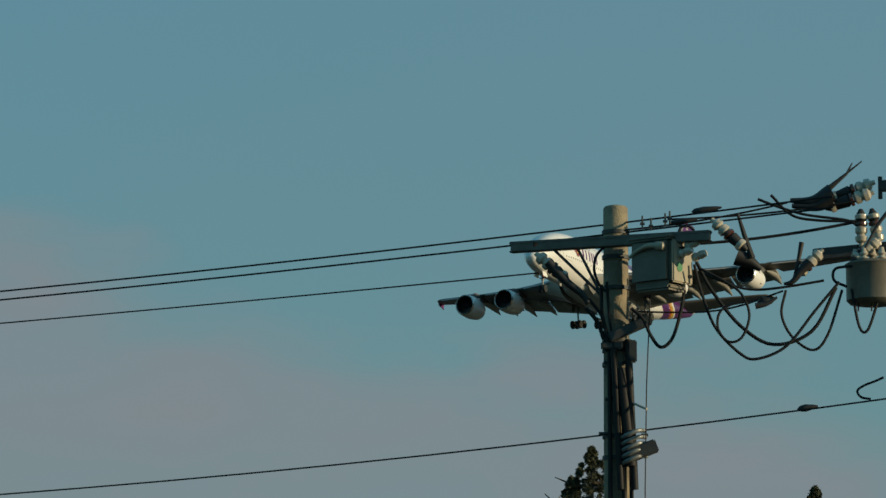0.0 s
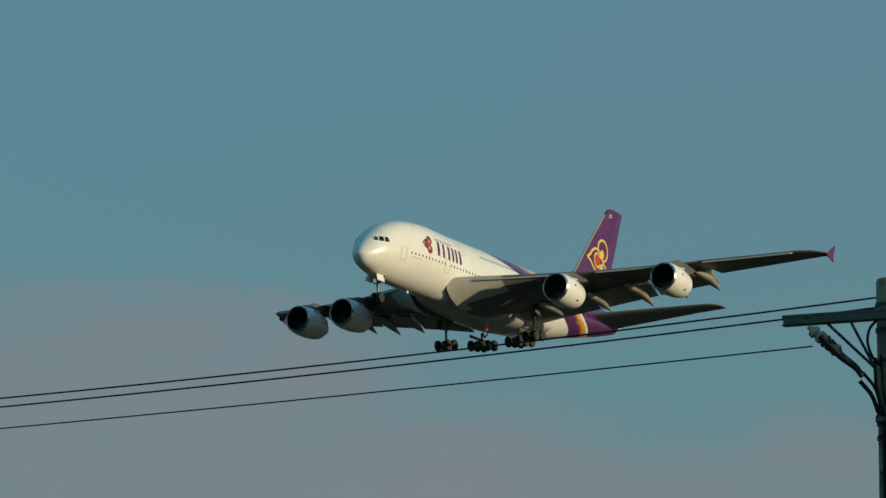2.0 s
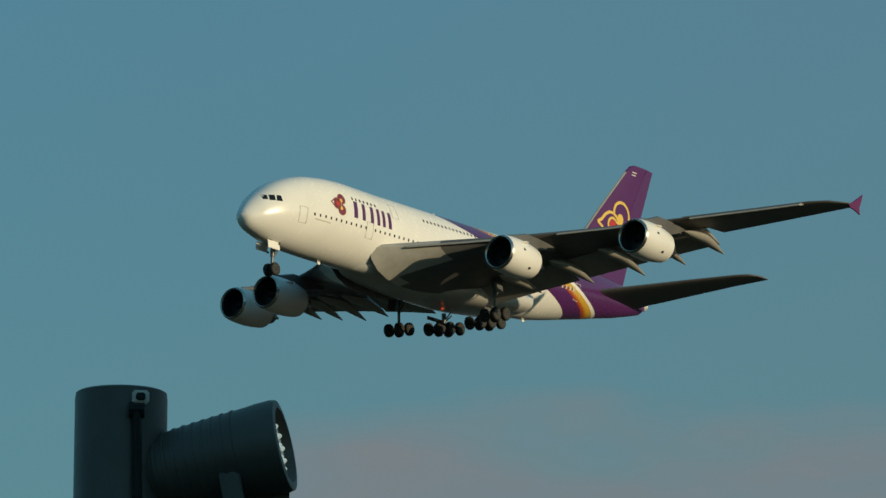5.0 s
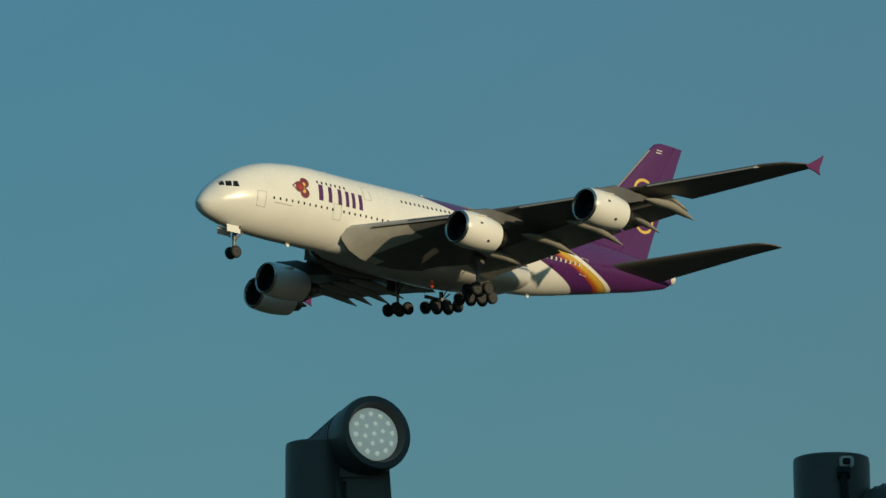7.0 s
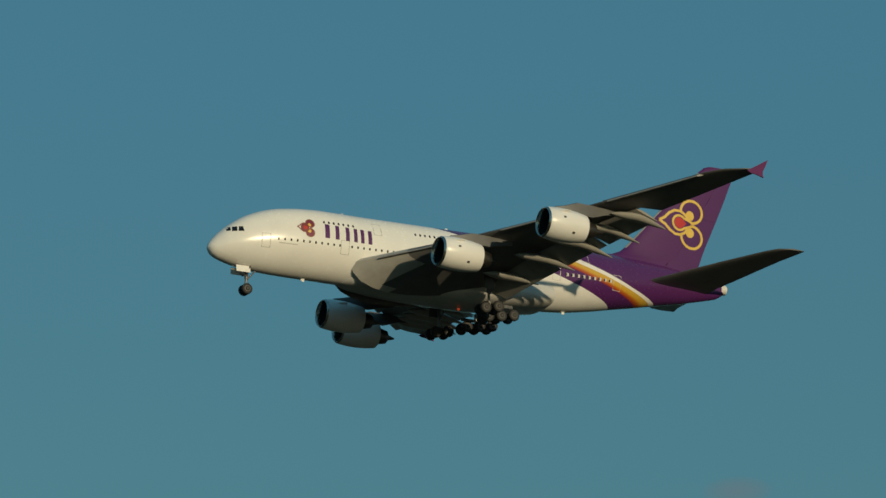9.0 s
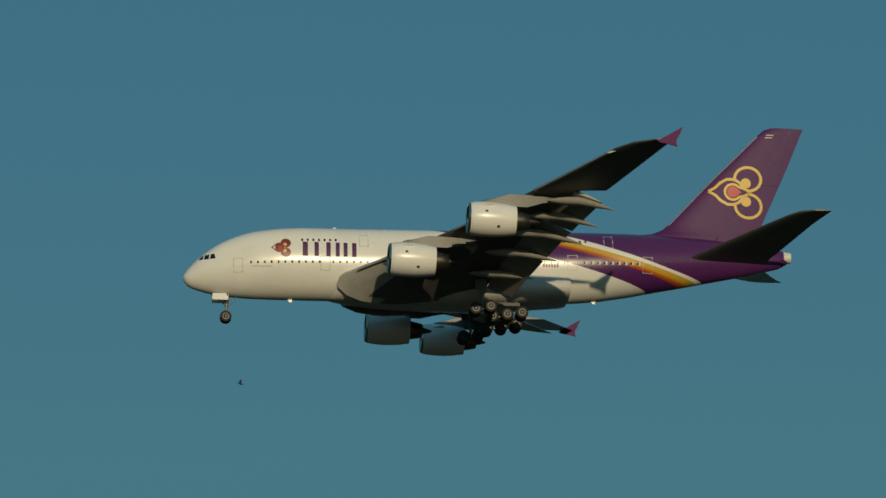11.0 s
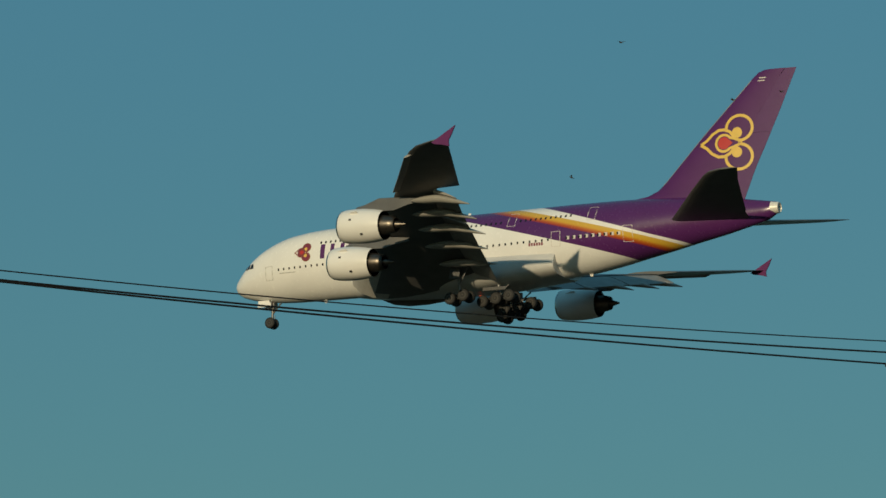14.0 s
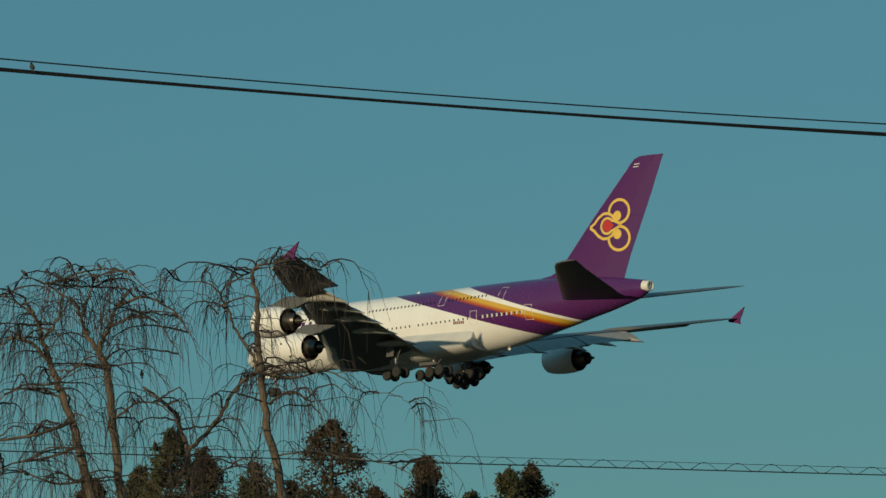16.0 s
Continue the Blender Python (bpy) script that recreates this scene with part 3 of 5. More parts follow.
def stabiliser(parent, side):
    bm = bmesh.new()
    rings = []
    for y, le, te in ((0.8, 57.0, 67.3), (2.5, 58.5, 67.6), (6, 61.3, 68.7), (10, 64.5, 70.1), (13.8, 67.7, 71.8), (14.7, 68.7, 72.2), (15.2, 70.2, 72.4)):
        rings.append([(p[0], side * p[1], p[2]) for p in section(le, te, y, 1.45 + 0.172 * (y - 2.5), 0.09)])
    loft(bm, rings)
    st = part("horizontal_stabiliser", bm, M_WING_SHADE, parent, "grey swept tailplane")
    for y0, y1 in ((3.2, 8.5), (8.6, 14.4)):
        bm = bmesh.new()
        rings = []
        for y in (y0, y1):
            te = 67.6 + (y - 2.5) * 0.352
            rings.append([(p[0], side * p[1], p[2]) for p in section(te - 2.0, te + 0.05, y, 1.46 + 0.172 * (y - 2.5), 0.10)])
        loft(bm, rings)
        part("elevator", bm, M_WING_SHADE, st)
    return st


def wheel(parent, c, r, w):
    bm = bmesh.new()
    x, y, z = c
    turned(bm, (x, y - w / 2, z), (0, 1, 0), [(0.0, r * 0.62), (0.0, r * 0.86), (w * 0.12, r * 0.96), (w * 0.3, r), (w * 0.7, r), (w * 0.88, r * 0.96), (w, r * 0.86), (w, r * 0.62)], 22, 0)
    for sg in (-1, 1):
        turned(bm, (x, y + sg * w / 2, z), (0, sg, 0), [(-0.05, r * 0.6), (0.012, r * 0.58), (0.015, r * 0.42), (-0.04, r * 0.36), (-0.04, r * 0.2), (0.05, r * 0.16), (0.05, 0.02)], 18, 1, True)
    return part("wheel", bm, [M_TYRE, M_HUB], parent)


def gear(parent, name, s, y, top, axles, track, r, w, lean=0.0):
    """A leg with paired wheels on one or more axles: axles as (station, height)."""
    bm = bmesh.new()
    zc = sum(a[1] for a in axles) / len(axles)
    sc = sum(a[0] for a in axles) / len(axles)
    rod(bm, (-s, y, top), (-(s + sc) / 2, y, (top + zc) / 2), 0.24, 0.22, 12)
    rod(bm, (-(s + sc) / 2, y, (top + zc) / 2), (-sc, y, zc), 0.15, n=12)
    rod(bm, (-(s + 1.3), y, top), (-(s * 0.4 + sc * 0.6), y, top * 0.4 + zc * 0.6), 0.08)
    rod(bm, (-s, y + 0.9, top), (-(s * 0.5 + sc * 0.5), y, top * 0.5 + zc * 0.5), 0.07)
    rod(bm, (-s - 0.25, y, zc + 0.9), (-sc - 0.3, y, zc + 0.3), 0.05)
    if len(axles) > 1:
        rod(bm, (-axles[0][0], y, axles[0][1]), (-axles[-1][0], y, axles[-1][1]), 0.14)
    for a in axles:
        rod(bm, (-a[0], y - track, a[1]), (-a[0], y + track, a[1]), 0.08)
    g = part(name, bm, M_STRUT, parent, "lowered undercarriage leg with wheels")
    for a in axles:
        for sg in (-1, 1):
            wheel(g, (-a[0], y + sg * track, a[1]), r, w)
    return g


def airliner_build():
    a = thing("airliner", pose(0, 0, 0), "white four-engined double-deck airliner with purple and gold tail, gear down", "aeroplane")
    fu = fuselage(a)
    # belly fairing
    bm = bmesh.new()
    rings = []
    for s, w, b in ((16.2, 0.5, -4.15), (17.2, 1.7, -4.35), (19, 2.75, -4.55), (22, 3.4, -4.75), (25, 3.8, -4.85), (28, 4.0, -4.88), (34, 4.1, -4.88), (38, 4.0, -4.6), (41, 3.9, -4.25), (43.6, 3.75, -4.0), (44.2, 3.6, -3.85)):
        ring = []
        for i in range(48):
            q = 2 * math.pi * i / 48
            c_, s_ = math.cos(q), math.sin(q)
            if s_ < 0:
                ring.append((-s, w * math.copysign(abs(c_) ** 0.72, c_), -2.5 + (b + 2.5) * abs(s_) ** 0.62))
            else:
                ring.append((-s, w * c_, -2.5 + 1.9 * s_))
        rings.append(ring)
    loft(bm, rings)
    part("belly_fairing", bm, M_BELLY, a, "light grey bulging belly fairing")
    for side in (1, -1):
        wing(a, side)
        engine(a, 22.2, 14.95, -3.35, side, wing_z(14.95) - 0.6)
        engine(a, 29.87, 25.8, -1.66, side, wing_z(25.8) - 0.45)
        stabiliser(a, side)
    fin(a)
    # tail end exhaust, its sun glint put into the pale colour
    bm = bmesh.new()
    turned(bm, (-69.7, 0, 2.3), (-1, 0, 0), [(-0.1, 0.76), (0.35, 0.68), (0.78, 0.62), (0.8, 0.52), (0.5, 0.46), (0.45, 0.02)], 20)
    part("tail_exhaust", bm, M_TAILEND, a, "tailcone exhaust whitened for its sun glint")
    # undercarriage
    ng = gear(a, "nose_gear", 5.1, 0.0, -3.9, [(4.95, -6.55)], 0.42, 0.66, 0.42)
    for sg in (-1, 1):
        bm = bmesh.new()
        box(bm, (-4.3, sg * 0.75, -4.3), (1.8, 0.06, 0.8), Matrix.Rotation(sg * 0.12, 4, "X"), 0.02)
        part("nose_gear_door", bm, M_WHITE, ng, "white open gear door", smooth=False)
        bm = bmesh.new()
        turned(bm, (-4.75, sg * 0.25, -4.85), (1, 0, 0), [(0.0, 0.08), (0.1, 0.12), (0.14, 0.12), (0.16, 0.02)], 12)
        part("taxi_light", bm, M_HUB, ng)
    bm = bmesh.new()
    turned(bm, (-4.7, 0.3, -4.45), (0.3, 1, -0.2), [(0, 0.1), (0.08, 0.1), (0.15, 0.06), (0.17, 0.01)], 12)
    part("gear_light", bm, M_BEACON, ng, "small glowing red light")
    for sg in (-1, 1):
        wg = gear(a, "wing_gear", 33.6, sg * 6.2, -2.6, [(32.9, -6.6), (34.6, -6.3)], 0.68, 0.71, 0.5)
        bm = bmesh.new()
        box(bm, (-33.4, sg * 6.9, -3.4), (1.3, 0.08, 1.9), Matrix.Rotation(sg * 0.1, 4, "X"), 0.03)
        part("wing_gear_door", bm, M_WING_SHADE, wg, "grey open gear door", smooth=False)
        bg = gear(a, "body_gear", 36.8, sg * 2.65, -4.6, [(35.2, -6.5), (36.9, -6.25), (38.6, -6.0)], 0.76, 0.71, 0.5)
        bm = bmesh.new()
        box(bm, (-36.8, sg * 3.7, -5.15), (3.0, 0.07, 0.4), Matrix.Rotation(sg * 0.15, 4, "X"), 0.03)
        part("body_gear_door", bm, M_WING_SHADE, bg, "grey open gear door", smooth=False)
    # belly beacon and aerials
    bm = bmesh.new()
    turned(bm, (-33.0, 0, -5.05), (0, 0, -1), [(0, 0.16), (0.12, 0.15), (0.22, 0.08), (0.25, 0.01)], 12)
    part("belly_beacon", bm, M_BEACON, a, "red flashing belly beacon")
    for s, z, d in ((17.0, 4.15, 1), (31.0, 4.35, 1), (12.0, -4.27, -1), (47, -3.55, -1)):
        bm = bmesh.new()
        loft(bm, [[(-s - x0, -w, z), (-s - x0 - l, -w, z), (-s - x0 - l, w, z), (-s - x0, w, z)] if k == 0 else [(-s - x0, -w, z + d * 0.3), (-s - x0 - l, -w, z + d * 0.3), (-s - x0 - l, w, z + d * 0.3), (-s - x0, w, z + d * 0.3)] for k, (x0, l, w) in enumerate(((0, 0.5, 0.05), (0.2, 0.3, 0.02)))])
        part("blade_aerial", bm, M_WHITE, fu, smooth=False)
    for side in (1, -1):
        # cockpit windows
        for s0, s1, z0, z1, k in ((1.78, 2.2, -0.28, 0.27, 0.12), (2.3, 2.85, -0.32, 0.3, 0.1), (2.96, 3.6, -0.3, 0.32, -0.2)):
            decal("cockpit_window", [[(s0, z0), (s1, z0 + 0.03), (s1 + k * 0.6, z1), (s0 + 0.12, z1 - 0.02)]], M_GLASS, fu, body_y, side, 0.03, "dark cockpit pane")
        wz = lambda s, base: base + 0.024 * (s - 12)
        skip = ((5.6, 6.8), (15.4, 16.8), (26.0, 27.2), (33.6, 34.8), (43.7, 45.1), (52.6, 53.8))
        main = [rect(s - 0.1, s + 0.1, wz(s, -0.74) - 0.14, wz(s, -0.74) + 0.14) for s in [7.6 + 0.78 * i for i in range(58)] if not any(a_ < s < b_ for a_, b_ in skip)]
        rear = [rect(s - 0.17, s + 0.17, wz(s, -0.74) - 0.19, wz(s, -0.74) + 0.19) for s in [46.0 + 0.78 * i for i in range(9)]]
        decal("rear_window_rims", rear, M_PALE, fu, body_y, side, 0.008, "pale rims round the aft cabin windows", "stuff")
        decal("main_deck_windows", main, M_GLASS, fu, body_y, side, 0.012, "row of small dark cabin windows", "stuff")
        skip2 = ((10, 13.0), (17.6, 25.4), (37.5, 39.6), (47.8, 49.8))
        up = [rect(s - 0.11, s + 0.11, wz(s, 1.92) - 0.155, wz(s, 1.92) + 0.155) for s in [13.4 + 0.64 * i for i in range(52)] if not any(a_ < s < b_ for a_, b_ in skip2)]
        decal("upper_deck_windows", up, M_GLASS, fu, body_y, side, 0.012, "row of small dark cabin windows", "stuff")
        for s, z, w, h, mt in ((5.65, -1.95, 1.0, 1.6, M_LINE), (15.55, -1.6, 1.05, 1.6, M_LINE), (19.95, 1.35, 1.0, 1.5, M_LINE), (43.9, -0.8, 1.1, 1.7, M_PALE), (52.7, -0.75, 1.1, 1.8, M_PALE), (38.0, 2.0, 1.0, 1.6, M_PALE), (48.2, 2.0, 1.0, 1.6, M_PALE)):
            decal("cabin_door", strip(rect(s, s + w, z, z + h), 0.09, True), mt, fu, body_y, side, 0.014, "cabin door outline")
        # lettering as plain bars
        for s, w in ((13.75, 0.6), (15.05, 0.5), (16.4, 0.5), (17.45, 0.46), (18.35, 0.46), (19.35, 0.5)):
            decal("title_bar", [rect(s - w / 2, s + w / 2, 0.0, 0.85), rect(s - w / 2, s + w / 2, 0.85, 1.72)], M_PURPLE, fu, body_y, side, 0.016, "plain purple title bar")
        decal("small_marking", [rect(7.7, 10.0, -1.33, -1.24)], M_LINE, fu, body_y, side, 0.012)
        decal("registration_bar", [rect(41.0 + 0.32 * k, 41.22 + 0.32 * k, -0.55, -0.2) for k in range(6)], M_MAROON, fu, body_y, side, 0.012)
        emblem(fu, 9.9, 0.92, 2.25, body_y, side, M_UMBER, M_GOLD, M_RED, M_MAROON)
    return a


airliner = airliner_build()


def fly(x, y, z, heading, pitch, bank):
    return pose(x, y, z, 0, 0, heading + 180) @ pose(0, 0, 0, 0, -pitch, 0) @ pose(0, 0, 0, bank, 0, 0)


# ---- ground: a low hill under the viewer, flat land below ----
def ground_z(r):
    t = min(1.0, max(0.0, (r - 7.0) / 20.0))
    return -4.0 * t * t * (3 - 2 * t)


def ground():
    bm = bmesh.new()
    radii = [1.5, 4, 7, 9, 11, 13, 15, 17, 19, 21, 24, 27, 34, 45, 60, 80, 110, 160, 260, 450, 800, 1500, 2800, 4800]
    n = 72
    mid = bm.verts.new((0, 0, 0))
    prev = None
    for r in radii:
        ring = []
        for i in range(n):
            a = 2 * math.pi * i / n
            x, y = r * math.cos(a), r * math.sin(a)
            rough = 0.12 * noise.noise(Vector((x * 0.07, y * 0.07, 0.3))) if 4 < r < 200 else 0.0
            ring.append(bm.verts.new((x, y, ground_z(r) + rough)))
        for i in range(n):
            j = (i + 1) % n
            bm.faces.new((prev[i], prev[j], ring[j], ring[i]) if prev else (mid, ring[i], ring[j]))
        prev = ring
    g = part("ground", bm, M_GRASS, kind="structure")
    tagged(g, "dull winter grass over a low hill and flat land", "ground")


ground()


def wall_behind():
    # unseen plain wall added south of the viewer to shade the lamp posts
    bm = bmesh.new()
    box(bm, (10.5, -12.2, 3.2), (17.0, 0.35, 12.8), None, 0.02)
    box(bm, (10.5, -12.2, 9.68), (17.2, 0.5, 0.16), None, 0.02)
    w = part("unseen_shade_wall", bm, M_PLASTER, smooth=False, kind="structure")
    tagged(w, "unseen plain plastered wall added to shade the lamp posts", "wall")


wall_behind()


def facing(bearing, dist, z=0.0, step=0.0):
    """A frame at a bearing and distance from the viewer's first place, or last (step 1): x to the right, y away, z up."""
    a = radians(bearing)
    return Matrix.Translation(STEP * step) @ pose(dist * math.sin(a), dist * math.cos(a), z, 0, 0, -bearing)


# ---- insulators and poles ----
def insulator(name, parent, a, d, n_shed=2, r=0.055, length=0.34, cap=None):
    """Strain insulator: porcelain sheds with brown bands and a dark cover."""
    d = Vector(d).normalized()
    bm = bmesh.new()
    a = Vector(a)
    turned(bm, a, d, [(0, r * 0.35), (0.03, r * 0.4), (0.05, r * 0.9), (0.09, r), (0.11, r * 0.6), (0.13, r * 0.95), (0.17, r), (0.19, r * 0.55)], 16, 0)
    turned(bm, a, d, [(0.195, r * 0.9), (0.20, r * 1.02), (0.225, r * 1.02), (0.23, r * 0.85)], 16, 1)
    turned(bm, a, d, [(0.232, r * 0.7), (0.25, r * 0.95), (length, r * 0.75), (length + 0.05, r * 0.3)], 16, 2)
    turned(bm, a, d, [(length - 0.05, r * 0.9), (length - 0.035, r * 1.0), (length - 0.01, r * 1.0), (length, r * 0.8)], 16, 0)
    return part(name, bm, [M_PORC, M_BROWN, M_RUBBER], parent, "white porcelain with brown band and black cover")


def utility_pole():
    B, D = 70.47, 36.0
    top = EYE_Z + D * math.tan(radians(10.13))
    base = -4.0
    p = thing("utility_pole", facing(B, D), "weathered concrete utility pole crowded with crossarm, cables and switchgear", "utility pole")
    U, V = 0.00522, 0.0053   # metres per sketch unit

    def q(a, b, depth=0.0):
        return Vector(((a - 1238) * U, depth, top - (b - 400) * V))
    bm = bmesh.new()
    rings = []
    for k, z in enumerate([base - 0.3] + [base + (top - 0.03 - base) * i / 12 for i in range(13)] + [top - 0.01, top]):
        u = max(0.0, (z - base) / (top - base))
        r = 0.165 - 0.052 * u
        r = r if z < top - 0.02 else (r - 0.012 if z < top else r - 0.05)
        rings.append(circle((0, 0, z), (0, 0, 1), r, 28))
    loft(bm, rings)
    part("shaft", bm, M_CONC, p, "weathered beige concrete shaft")
    # crossarm, nearer on its far right end
    a, b = q(1052, 460, 0.32), q(1402, 472, -0.78)
    a.y, b.y = 0.34, -0.6
    d = (b - a)
    rot = d.to_track_quat("X", "Z").to_matrix().to_4x4()
    bm = bmesh.new()
    box(bm, (a + b) / 2 + Vector((0, -0.16, 0)), (d.length, 0.075, 0.03), rot @ Matrix.Translation((0, 0, 0)), 0.006)
    box(bm, (a + b) / 2 + Vector((0, -0.19, -0.045)), (d.length, 0.02, 0.07), rot, 0.005)
    box(bm, (a + b) / 2 + Vector((0, -0.13, -0.075)), (d.length, 0.075, 0.015), rot, 0.004)
    arm = part("crossarm", bm, M_ARM, p, "weathered steel channel crossarm", smooth=False)
    for px, py, dep in ((1130, 478, 0.0), (1170, 474, 0.0)):
        bm = bmesh.new()
        rod(bm, q(px, py, -0.02), q(1212, 560, -0.1), 0.014, n=8)
        part("brace", bm, M_STEEL, p)
    bm = bmesh.new()
    for z in (448, 492, 546, 640, 655, 680, 805, 842):
        c = q(1238, z)
        u = (c.z - base) / (top - base)
        turned(bm, c, (0, 0, 1), [(-0.018, 0.171 - 0.052 * u), (-0.018, 0.178 - 0.052 * u), (0.018, 0.178 - 0.052 * u), (0.018, 0.171 - 0.052 * u)], 28)
    part("band", bm, M_STEEL, p, "steel pole bands", kind="stuff")
    for px, py in ((1285, 432), (1300, 436), (1325, 428), (1333, 424), (1275, 470), (1310, 462), (1352, 458)):
        bm = bmesh.new()
        rod(bm, q(px, py + 18, -0.3), q(px, py - 4, -0.3), 0.008, n=6)
        rod(bm, q(px - 4, py + 10, -0.3), q(px + 4, py + 10, -0.3), 0.014, n=6)
        part("arm_bolt", bm, M_STEEL, arm)
    # switch box
    bm = bmesh.new()
    yaw = Matrix.Rotation(-0.61, 4, "Z")
    bc = q(1316, 516, -0.42)
    box(bm, bc, (0.45, 0.36, 0.44), yaw, 0.045)
    box(bm, bc + Vector((0, 0, 0.215)), (0.475, 0.385, 0.05), yaw, 0.02)
    box(bm, bc + Vector((0, 0, -0.235)), (0.38, 0.29, 0.06), yaw, 0.02)
    sw = part("switch_box", bm, M_TRAFO, p, "beige enamelled switchgear box")
    # thin paler plate paints the sunlight on the box's end face
    bm = bmesh.new()
    box(bm, bc + yaw @ Vector((0.232, 0, -0.01)), (0.03, 0.315, 0.39), yaw, 0.012)
    part("sunlit_end_plate", bm, M_COVER, sw)
    for dz in (-0.13, 0.13):
        bm = bmesh.new()
        box(bm, bc + yaw @ Vector((0.25, 0.1, dz)), (0.03, 0.05, 0.03), yaw, 0.006)
        part("latch", bm, M_STEEL, sw)
    bm = bmesh.new()
    turned(bm, bc + yaw @ Vector((0.248, -0.06, -0.06)), yaw @ Vector((1, 0, 0)), [(0, 0.045), (0.004, 0.045), (0.004, 0.001)], 14)
    part("label_disc", bm, M_GREEN, sw, "green label")
    bm = bmesh.new()
    tube(bm, spline([q(1262, 506, -0.45), q(1274, 497, -0.5), q(1292, 491, -0.6), q(1308, 492, -0.66)]), 0.016, 10, r2=0.026)
    turned(bm, q(1306, 492, -0.66), (1, -0.2, -0.1), [(0, 0.03), (0.015, 0.042), (0.075, 0.042), (0.09, 0.025)], 14)
    part("bushing", bm, M_COVER, sw, "pale cable bushing")
    bm = bmesh.new()
    for px, py in ((1348, 506), (1360, 492), (1372, 512)):
        turned(bm, q(px, py, -0.6), (0.8, -0.5, 0.25), [(0, 0.035), (0.03, 0.045), (0.06, 0.032), (0.09, 0.042), (0.14, 0.03)], 12)
    part("terminal", bm, M_PORC, sw, "white porcelain terminals", kind="stuff")
    insulator("strain_insulator", p, q(1097, 486, -0.1), (0.75, -0.1, -0.68), r=0.062, length=0.36)
    insulator("strain_insulator", p, q(1404, 450, -0.75), (0.66, -0.1, -0.62), r=0.058, length=0.38)
    for pts, w in (([(1120, 512), (1150, 545), (1178, 568), (1190, 585)], 0.045), ([(1448, 505), (1472, 515), (1490, 528)], 0.085)):
        bm = bmesh.new()
        tube(bm, spline([q(x, y, -0.45) for x, y in pts]), w, 10, r2=0.025)
        part("insulating_sleeve", bm, M_RUBBER, p, "black insulating sleeve")
    for pts in ([(1451, 433), (1462, 470), (1475, 510)], [(1095, 486), (1098, 480)]):
        bm = bmesh.new()
        tube(bm, spline([q(x, y, -0.5) for x, y in pts]), 0.014, 8, r2=0.03)
        part("sleeve_tail", bm, M_RUBBER, p)
    # cables: hanging loops
    loops = [
        ([(1357, 562), (1350, 600), (1335, 645), (1315, 660), (1298, 640), (1284, 610), (1264, 592)], 0.016, -0.4),
        ([(1374, 520), (1388, 574), (1410, 630), (1450, 673), (1480, 684), (1532, 662), (1582, 602), (1625, 552)], 0.0135, -0.5),
        ([(1378, 514), (1406, 566), (1454, 626), (1510, 658), (1577, 635), (1620, 560)], 0.0165, -0.45),
        ([(1384, 530), (1425, 552), (1455, 575), (1468, 612), (1454, 650), (1430, 656), (1413, 630), (1425, 598), (1490, 580)], 0.012, -0.6),
        ([(1534, 560), (1526, 602), (1544, 641), (1580, 664), (1606, 637), (1632, 560)], 0.0125, -0.3),
        ([(1384, 528), (1440, 552), (1480, 560), (1530, 556), (1600, 545)], 0.012, -0.35),
        ([(1345, 478), (1352, 458), (1370, 460), (1378, 478), (1366, 492), (1348, 494)], 0.012, -0.6),
        ([(1268, 592), (1330, 594), (1400, 593), (1460, 582), (1530, 558)], 0.009, -0.2),
        ([(1222, 560), (1208, 545), (1200, 520), (1204, 496), (1218, 480)], 0.013, -0.25),
        ([(1185, 585), (1205, 610), (1216, 640)], 0.02, -0.2),
        ([(1190, 570), (1212, 600), (1222, 640)], 0.015, -0.22),
        ([(1212, 545), (1214, 600), (1226, 645)], 0.017, -0.2),
        ([(1222, 540), (1226, 600), (1232, 645)], 0.014, -0.2),
    ]
    for pts, r, dep in loops:
        bm = bmesh.new()
        tube(bm, spline([q(x, y, dep) for x, y in pts]), r, 8)
        part("cable_loop", bm, M_BLACK, p)
    # cables and conduit down the shaft
    for x0, x1, r, y0, y1, dep in ((1245, 1262, 0.05, 690, 860, -0.16), (1258, 1268, 0.035, 640, 900, -0.15), (1232, 1244, 0.03, 640, 900, -0.17), (1250, 1252, 0.022, 690, 2400, -0.17), (1226, 1222, 0.022, 640, 2400, -0.14), (1262, 1274, 0.02, 850, 2400, -0.15)):
        bm = bmesh.new()
        z1 = min(y1, 400 + (top - base) / V)
        tube(bm, [q(x0, y0, dep), q((x0 + x1) / 2, (y0 + z1) / 2, dep - 0.03), q(x1, z1, dep - 0.03)], r, 10)
        part("riser_cable", bm, M_BLACK, p)
    # clamps and small bracket arms
    for c, size, ang in ((q(1262, 622, -0.2), (0.42, 0.1, 0.09), -0.42), (q(1282, 834, -0.2), (0.28, 0.12, 0.12), -0.38), (q(1230, 650, -0.14), (0.2, 0.12, 0.07), 0), (q(1266, 660, -0.14), (0.08, 0.1, 0.2), 0)):
        bm = bmesh.new()
        box(bm, c, size, Matrix.Rotation(ang, 4, "Y"), 0.012)
        part("bracket", bm, M_STEEL, p, smooth=False)
    for k in range(5):
        bm = bmesh.new()
        c = q(1262 + k * 0.5, 804 + k * 11, -0.18)
        tube(bm, spline([c + Vector((-0.11, 0.02, -0.05)), c + Vector((-0.04, -0.07, -0.02)), c + Vector((0.06, -0.07, 0.02)), c + Vector((0.13, 0.02, 0.03))]), 0.02, 8)
        part("wrapping_turn", bm, M_GALV, p, "pale grey wrapped tape")
    bm = bmesh.new()
    tube(bm, [q(1298, 560, -0.3), q(1290, 720, -0.25), q(1286, 900, -0.2), q(1284, 2550, -0.1)], 0.006, 6)
